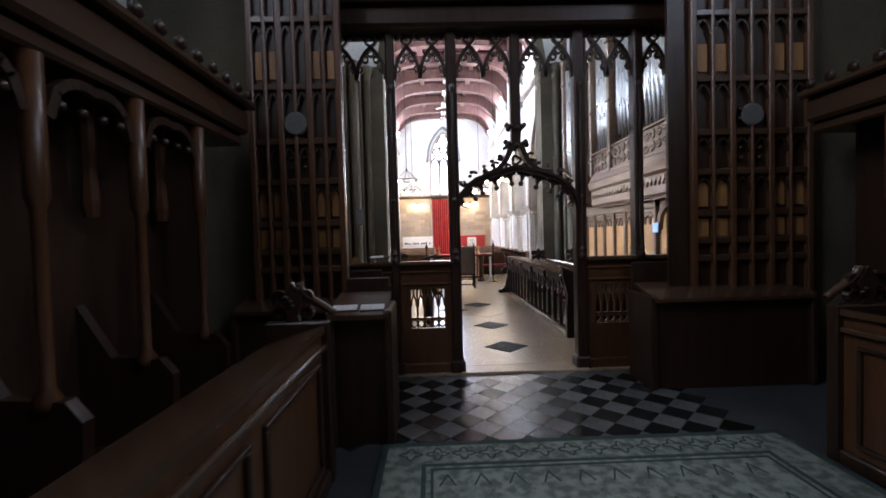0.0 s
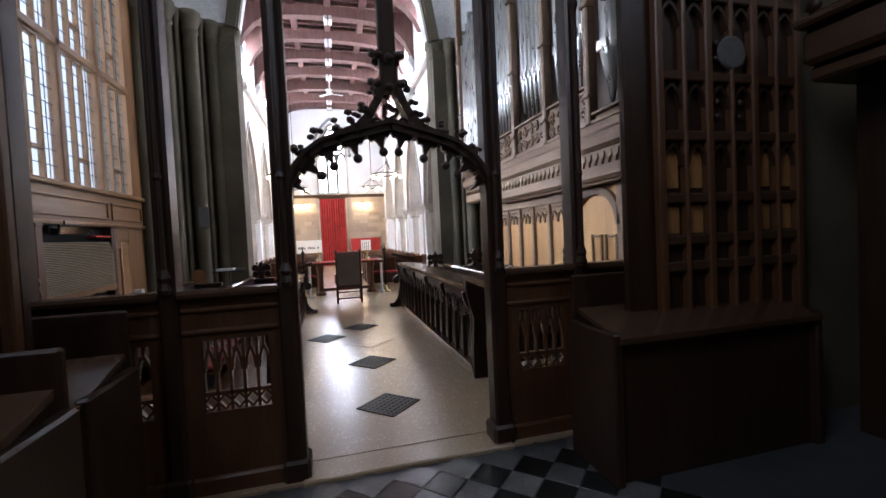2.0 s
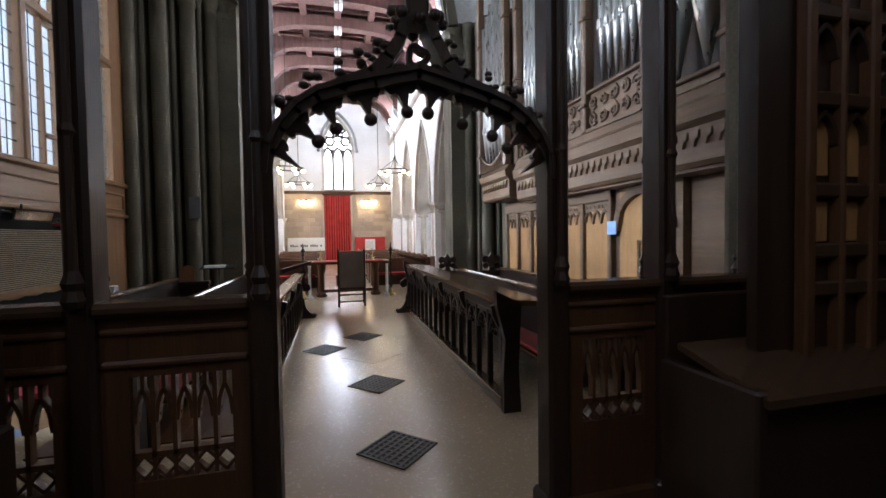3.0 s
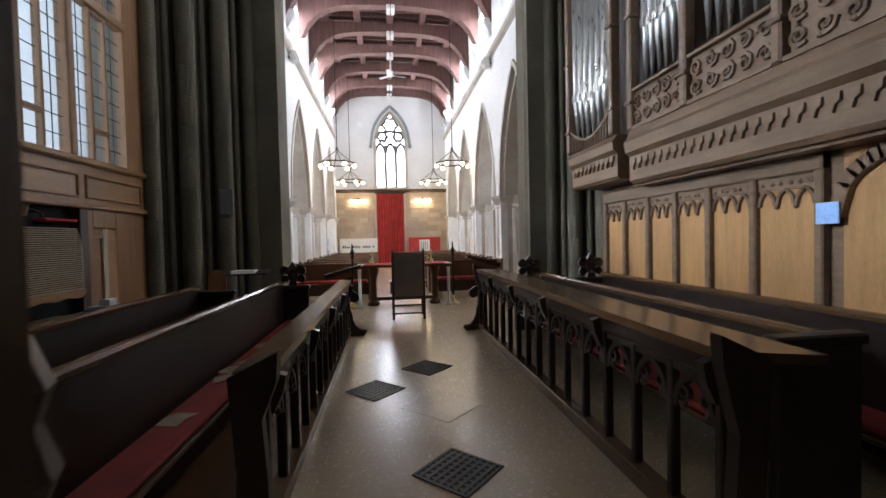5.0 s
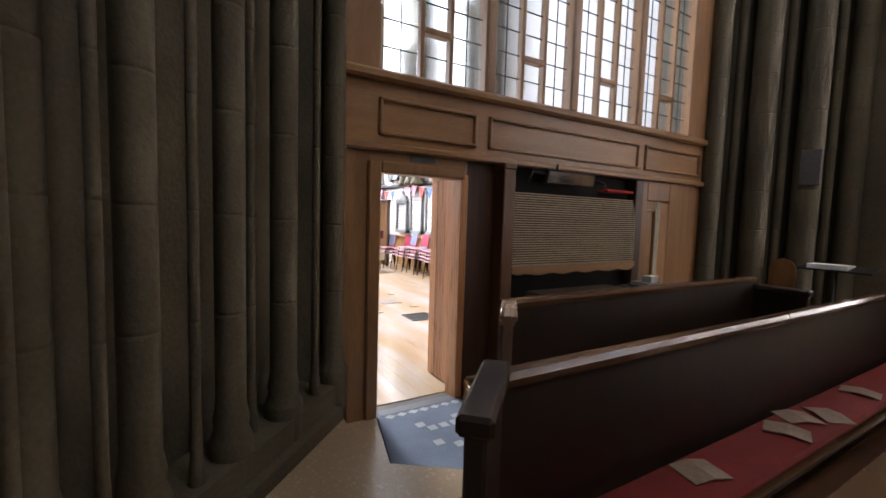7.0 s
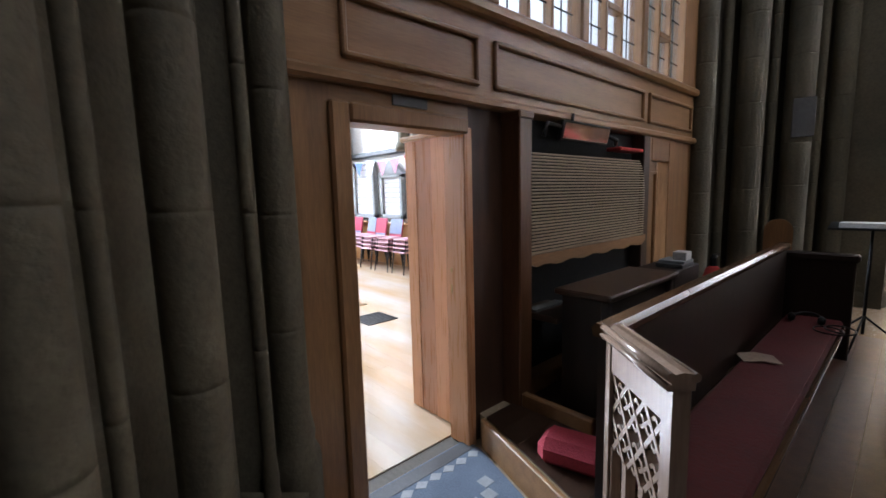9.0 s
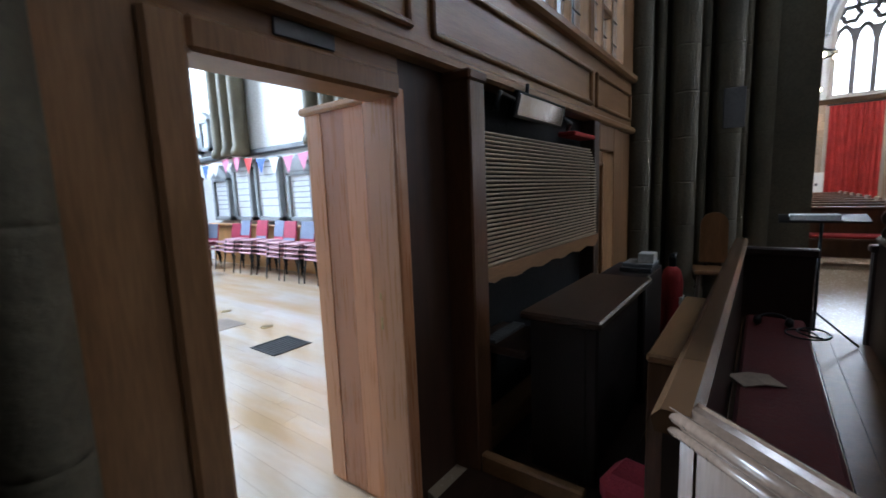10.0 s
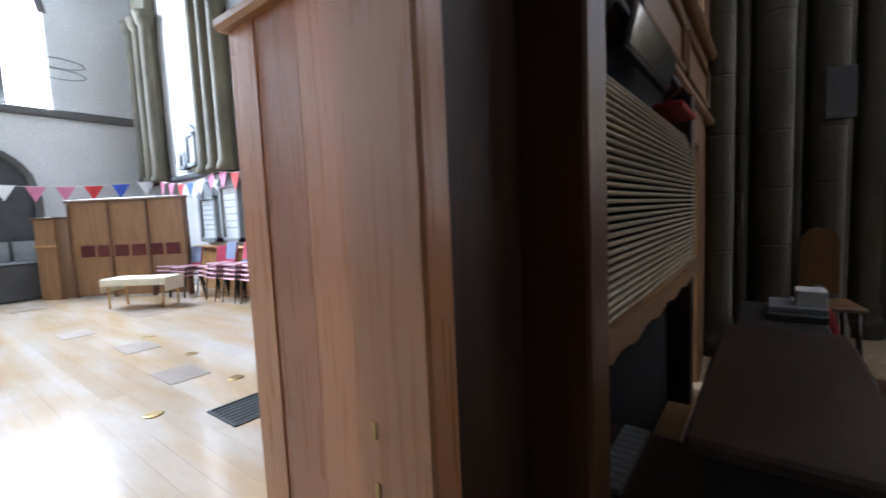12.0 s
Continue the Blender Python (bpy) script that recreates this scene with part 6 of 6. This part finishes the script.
for i in range(9):
    x, y = -8.05 - i * 0.56, 11.0 + rr.uniform(-0.06, 0.06) - (0.25 if i > 6 else 0)
    rot = rr.uniform(-6, 6) + (18 if i > 6 else 0)
    k = 4 if i < 6 else 3
    for j in range(k):
        src = ca if (i + (j == k - 1)) % 2 else cb
        m = pose(x, y + 0.012 * j, 0.085 * j, 0, 0, rot)
        if first.get(id(src)):
            src.matrix_world = m
            first[id(src)] = False
        else:
            copy_thing(src, m)

wt = tagged(new("trim_transept_pilasters"), "grey stone pilasters on the white wall", "pilaster", kind="structure")
for x0, x1 in ((-15.8, -13.9), (-12.25, -10.7), (-8.75, -7.2)):
    bm = begin()
    xm = (x0 + x1) / 2
    box(bm, xm - 0.45, 11.35, 2.5, xm + 0.45, 11.6, 9, 0.04)
    for dx in (-0.45, 0, 0.45):
        turned(bm, [(0.2, 2.5), (0.2, 2.6), (0.15, 2.7), (0.15, 6.2), (0.2, 6.25), (0.26, 6.5)], xm + dx, 11.35, 0, 12)
    part("pilaster", bm, PIER, wt)
bm = begin()
box(bm, -16, 11.48, 2.5, -3.6, 11.62, 2.62, 0.03)
struct("trim_transept_string", bm, SLATE, "dark string course on the transept wall", "moulding")
bm = begin()
box(bm, -13, 11.45, 0.0, -3.7, 11.6, 0.92, 0.01)
box(bm, -13, 11.38, 0.92, -3.7, 11.6, 0.97, 0.012)
struct("trim_transept_dado", bm, OAK_LIGHT, "pale oak dado along the transept wall", "panelling")


def memorial(x, z, w, h, head):
    m = thing("wall_memorial", pose(x, 11.55, z), "grey stone wall memorial with a pale inscribed tablet", "memorial", "wall memorials")
    part("tablet", box(begin(), -w / 2 + 0.06, -0.05, 0.08, w / 2 - 0.06, 0.0, h - 0.06, 0.006), WHITE_STONE, m, "pale inscribed tablet")
    bm = begin()
    for a in ((-w / 2, 0, -w / 2 + 0.1, h), (w / 2 - 0.1, 0, w / 2, h), (-w / 2, 0, w / 2, 0.1), (-w / 2, h - 0.08, w / 2, h)):
        box(bm, a[0], -0.1, a[1], a[2], 0.02, a[3], 0.012)
    if head:
        prism(bm, [(-w / 2 - 0.06, h), (w / 2 + 0.06, h), (0, h + w * 0.4)], "y", -0.1, 0.02)
    part("frame", bm, GREYP, m)
    bm = begin()
    for i in range(6):
        zz = h - 0.2 - i * (h - 0.35) / 6
        box(bm, -w / 2 + 0.16, -0.056, zz, w / 2 - 0.16, -0.048, zz + 0.02)
    part("inscription", bm, GREYP, m)


WHITE_STONE = mat("white_marble", (0.72, 0.74, 0.76), 0.5, 0.8, 2, 30, 0.03)
for x, z, w, h, hd in ((-9.15, 1.05, 0.85, 1.0, True), (-10.3, 1.05, 0.95, 1.35, False), (-11.35, 1.05, 0.8, 1.2, True), (-12.35, 1.05, 0.8, 1.0, True), (-12.9, 2.75, 0.5, 0.75, True), (-13.35, 2.72, 0.35, 0.4, False), (-8.0, 1.05, 0.7, 1.1, False)):
    memorial(x, z, w, h, hd)

sc = thing("wooden_screen", pose(-13.15, 10.2, 0, 0, 0, 34.5), "brown panelled wooden screen standing in the transept", "screen")
part("panel", box(begin(), -1.27, 0, 0.04, 1.27, 0.06, 2.0), OAK_PART_V, sc)
for x in (-1.27, -0.42, 0.42, 1.22):
    part("post", box(begin(), x, -0.03, 0, x + 0.06, 0.08, 2.06, 0.01), OAK_MID, sc)
part("top_rail", box(begin(), -1.3, -0.04, 2.0, 1.3, 0.09, 2.07, 0.012), OAK_MID, sc)
for i in range(6):
    part("red_panel", box(begin(), -1.05 + i * 0.37, -0.02, 0.86, -0.75 + i * 0.37, 0.0, 1.1, 0.006), REDSEAT, sc, "dark red inset panel")
cbd = thing("wooden_counter", pose(-14.6, 9.25, 0, 0, 0, 34), "brown wooden counter beside the screen", "counter")
part("body", box(begin(), -0.15, -0.2, 0, 0.3, 0.3, 1.68), OAK_PART_V, cbd)
part("top", box(begin(), -0.19, -0.24, 1.68, 0.34, 0.34, 1.73, 0.012), OAK_MID, cbd)
part("shelf_edge", box(begin(), -0.17, -0.225, 1.1, 0.32, -0.2, 1.14, 0.006), OAK_LIGHT, cbd, "pale shelf edge")
bm = begin()
prism(bm, [(7.45, 0.0), (9.35, 0.0)] + arch_line(8.4, 0.95, 2.2, 3.35, 8)[::-1], "x", -16.0, -15.96)
struct("wall_recess", bm, SLATE, "dark arched recess in the transept wall", "recess")
bm = begin()
ribbon(bm, [(7.45, 0.0)] + arch_line(8.4, 0.95, 2.2, 3.35, 8) + [(9.35, 0.0)], "x", -15.98, -15.86, 0.14)
struct("trim_recess", bm, TRACERY, "grey stone moulding round the arched recess", "arch")
dt = thing("draped_table", pose(-15.3, 8.75, 0), "table draped in dark cloth with grey boards on it", "table")
part("cloth", box(begin(), -0.4, -0.6, 0.0, 0.35, 0.52, 0.78, 0.03), SLATE, dt)
part("top", box(begin(), -0.42, -0.62, 0.78, 0.37, 0.54, 0.81, 0.008), GREYP, dt)
for y in (-0.4, 0.02):
    part("board", box(begin(), -0.2, y, 0.81, -0.16, y + 0.36, 1.25, 0.006), GREYP, dt)
gt = thing("side_table", pose(-11.6, 9.9, 0, 0, 0, 34), "low table under a cream cloth", "table")
part("cloth", box(begin(), -0.6, -0.25, 0.52, 0.6, 0.25, 0.545, 0.01), CLOTH, gt)
for s in (-0.6, 0.59):
    part("cloth_fall", box(begin(), s, -0.25, 0.3, s + 0.012, 0.25, 0.535), CLOTH, gt)
part("cloth_front", box(begin(), -0.6, -0.26, 0.42, 0.6, -0.25, 0.535), CLOTH, gt)
for x in (-0.5, 0.5):
    for y in (-0.2, 0.2):
        part("leg", tube(begin(), [(x, y, 0), (x, y, 0.52)], 0.018), OAK_LIGHT, gt)
bt = thing("bunting", pose(0, 0, 0), "string of red, white and blue bunting flags across the transept", "bunting")
FLAGS = [mat("flag_red", (0.7, 0.04, 0.04), 0.8, 0.8), mat("flag_blue", (0.05, 0.13, 0.6), 0.8, 0.8), mat("flag_white", (0.85, 0.85, 0.85), 0.8, 0.9), mat("flag_pink", (0.75, 0.25, 0.4), 0.8, 0.8)]
runs = [Vector((-15.9, 7.6, 2.6)), Vector((-14.4, 11.3, 2.55)), Vector((-11.4, 11.3, 2.5)), Vector((-7.5, 11.3, 2.5))]
k = 0
for P0, P1 in zip(runs, runs[1:]):
    n = round((P1 - P0).length / 0.5)
    pts = [P0.lerp(P1, i / n) - Vector((0, 0, 0.16 * math.sin(math.pi * i / n))) for i in range(n + 1)]
    part("cord", tube(begin(), pts, 0.008, 4), PAPER, bt)
    dd = (P1 - P0).normalized()
    for i in range(n):
        p = (pts[i] + pts[i + 1]) / 2
        bm = begin()
        vs = [bm.verts.new(p + dd * a + Vector((0.03 * b, -0.03 * b, c))) for a, b, c in ((-0.18, 0, 0), (0.18, 0, 0), (0.0, 1, -0.34))]
        ws = [bm.verts.new(v.co + Vector((0.003, -0.003, 0))) for v in vs]
        bm.faces.new(vs)
        bm.faces.new(ws[::-1])
        for j in range(3):
            bm.faces.new((vs[j], vs[(j + 1) % 3], ws[(j + 1) % 3], ws[j]))
        part("flag", bm, FLAGS[(0, 1, 2, 3, 3)[k % 5]], bt)
        k += 1
bm = begin()
tube(bm, [(-15.97, 10.0 + 0.5 * math.cos(q), 5.4 + 0.12 * math.sin(q)) for q in [6.2832 * j / 16 for j in range(17)]], 0.012)
tube(bm, [(-15.97, 10.0 + 0.5 * math.cos(q), 5.15 + 0.12 * math.sin(q)) for q in [6.2832 * j / 16 for j in range(17)]], 0.012)
wr = thing("iron_wall_ring", pose(0, 0, 0), "thin grey iron hoop fixed high on the transept wall", "wall fitting")
part("hoop", bm, GREYP, wr)

# ---- chequered chancel floor ----
T = 0.213
bmt = begin()
box(bmt, -T / 2 + 0.003, -T / 2 + 0.003, -0.004, T / 2 - 0.003, T / 2 - 0.003, 0.005, 0.002)
chq = tagged(new("floor_chequer"), "black and white marble tiles laid diagonally", "floor", kind="structure")
tile_b = part("tile", bmt, BLACK, chq)
me_w = tile_b.data.copy()
me_w.materials.clear()
me_w.materials.append(WHITE)
D = T * math.sqrt(2)
used = False
for r in range(-1, 6):
    for h in (0, 1):
        for i in range(-1, 14):
            x = -0.96 + (i + h * 0.5) * D
            y = 3.25 + (r + h * 0.5) * D
            if -1.0 < x < 2.45 and 3.16 < y < 4.62:
                m = pose(x, y, FC, 0, 0, 45)
                if h == 0 and not used:
                    tile_b.matrix_local = m
                    used = True
                else:
                    o = new("tile", tile_b.data if h == 0 else me_w)
                    o.parent = chq
                    o.matrix_local = m
bm = begin()
box(bm, -3.0, -7, -0.1, 4.8, 4.74, FC - 0.004)
struct("floor_chancel", bm, SLATE, "dark stone chancel floor", "floor")

# ---- planks of the transept floor, stones of the west wall ----
rp = random.Random(12)
y = 2.6
while y < 11.55:
    x = -16.0
    while x < -3.12:
        x2 = min(x + rp.uniform(2.6, 4.2), -3.1)
        bm = begin()
        box(bm, x, y, -0.006, x2 - 0.0015, min(y + 0.1484, 11.6), 0.0)
        part("plank", bm, WOODFLOOR, floor_t)
        x = x2
    y += 0.149
rp = random.Random(4)
z = 0.0
while z < 4.0:
    h = rp.uniform(0.2, 0.32)
    h = min(h, 4.12 - z)
    x = NAVE_N
    while x < NAVE_S - 0.05:
        x2 = min(x + rp.uniform(0.3, 0.75), NAVE_S)
        if not (x < 1.5 and x2 > 0.0):
            bm = begin()
            d = rp.uniform(0.012, 0.03)
            box(bm, x + 0.006, WEST - 0.02 - d, z + 0.005, x2 - 0.006, WEST - 0.015, z + h - 0.005, 0.006)
            part("stone", bm, TANSTONE, west_low)
        x = x2
    z += h
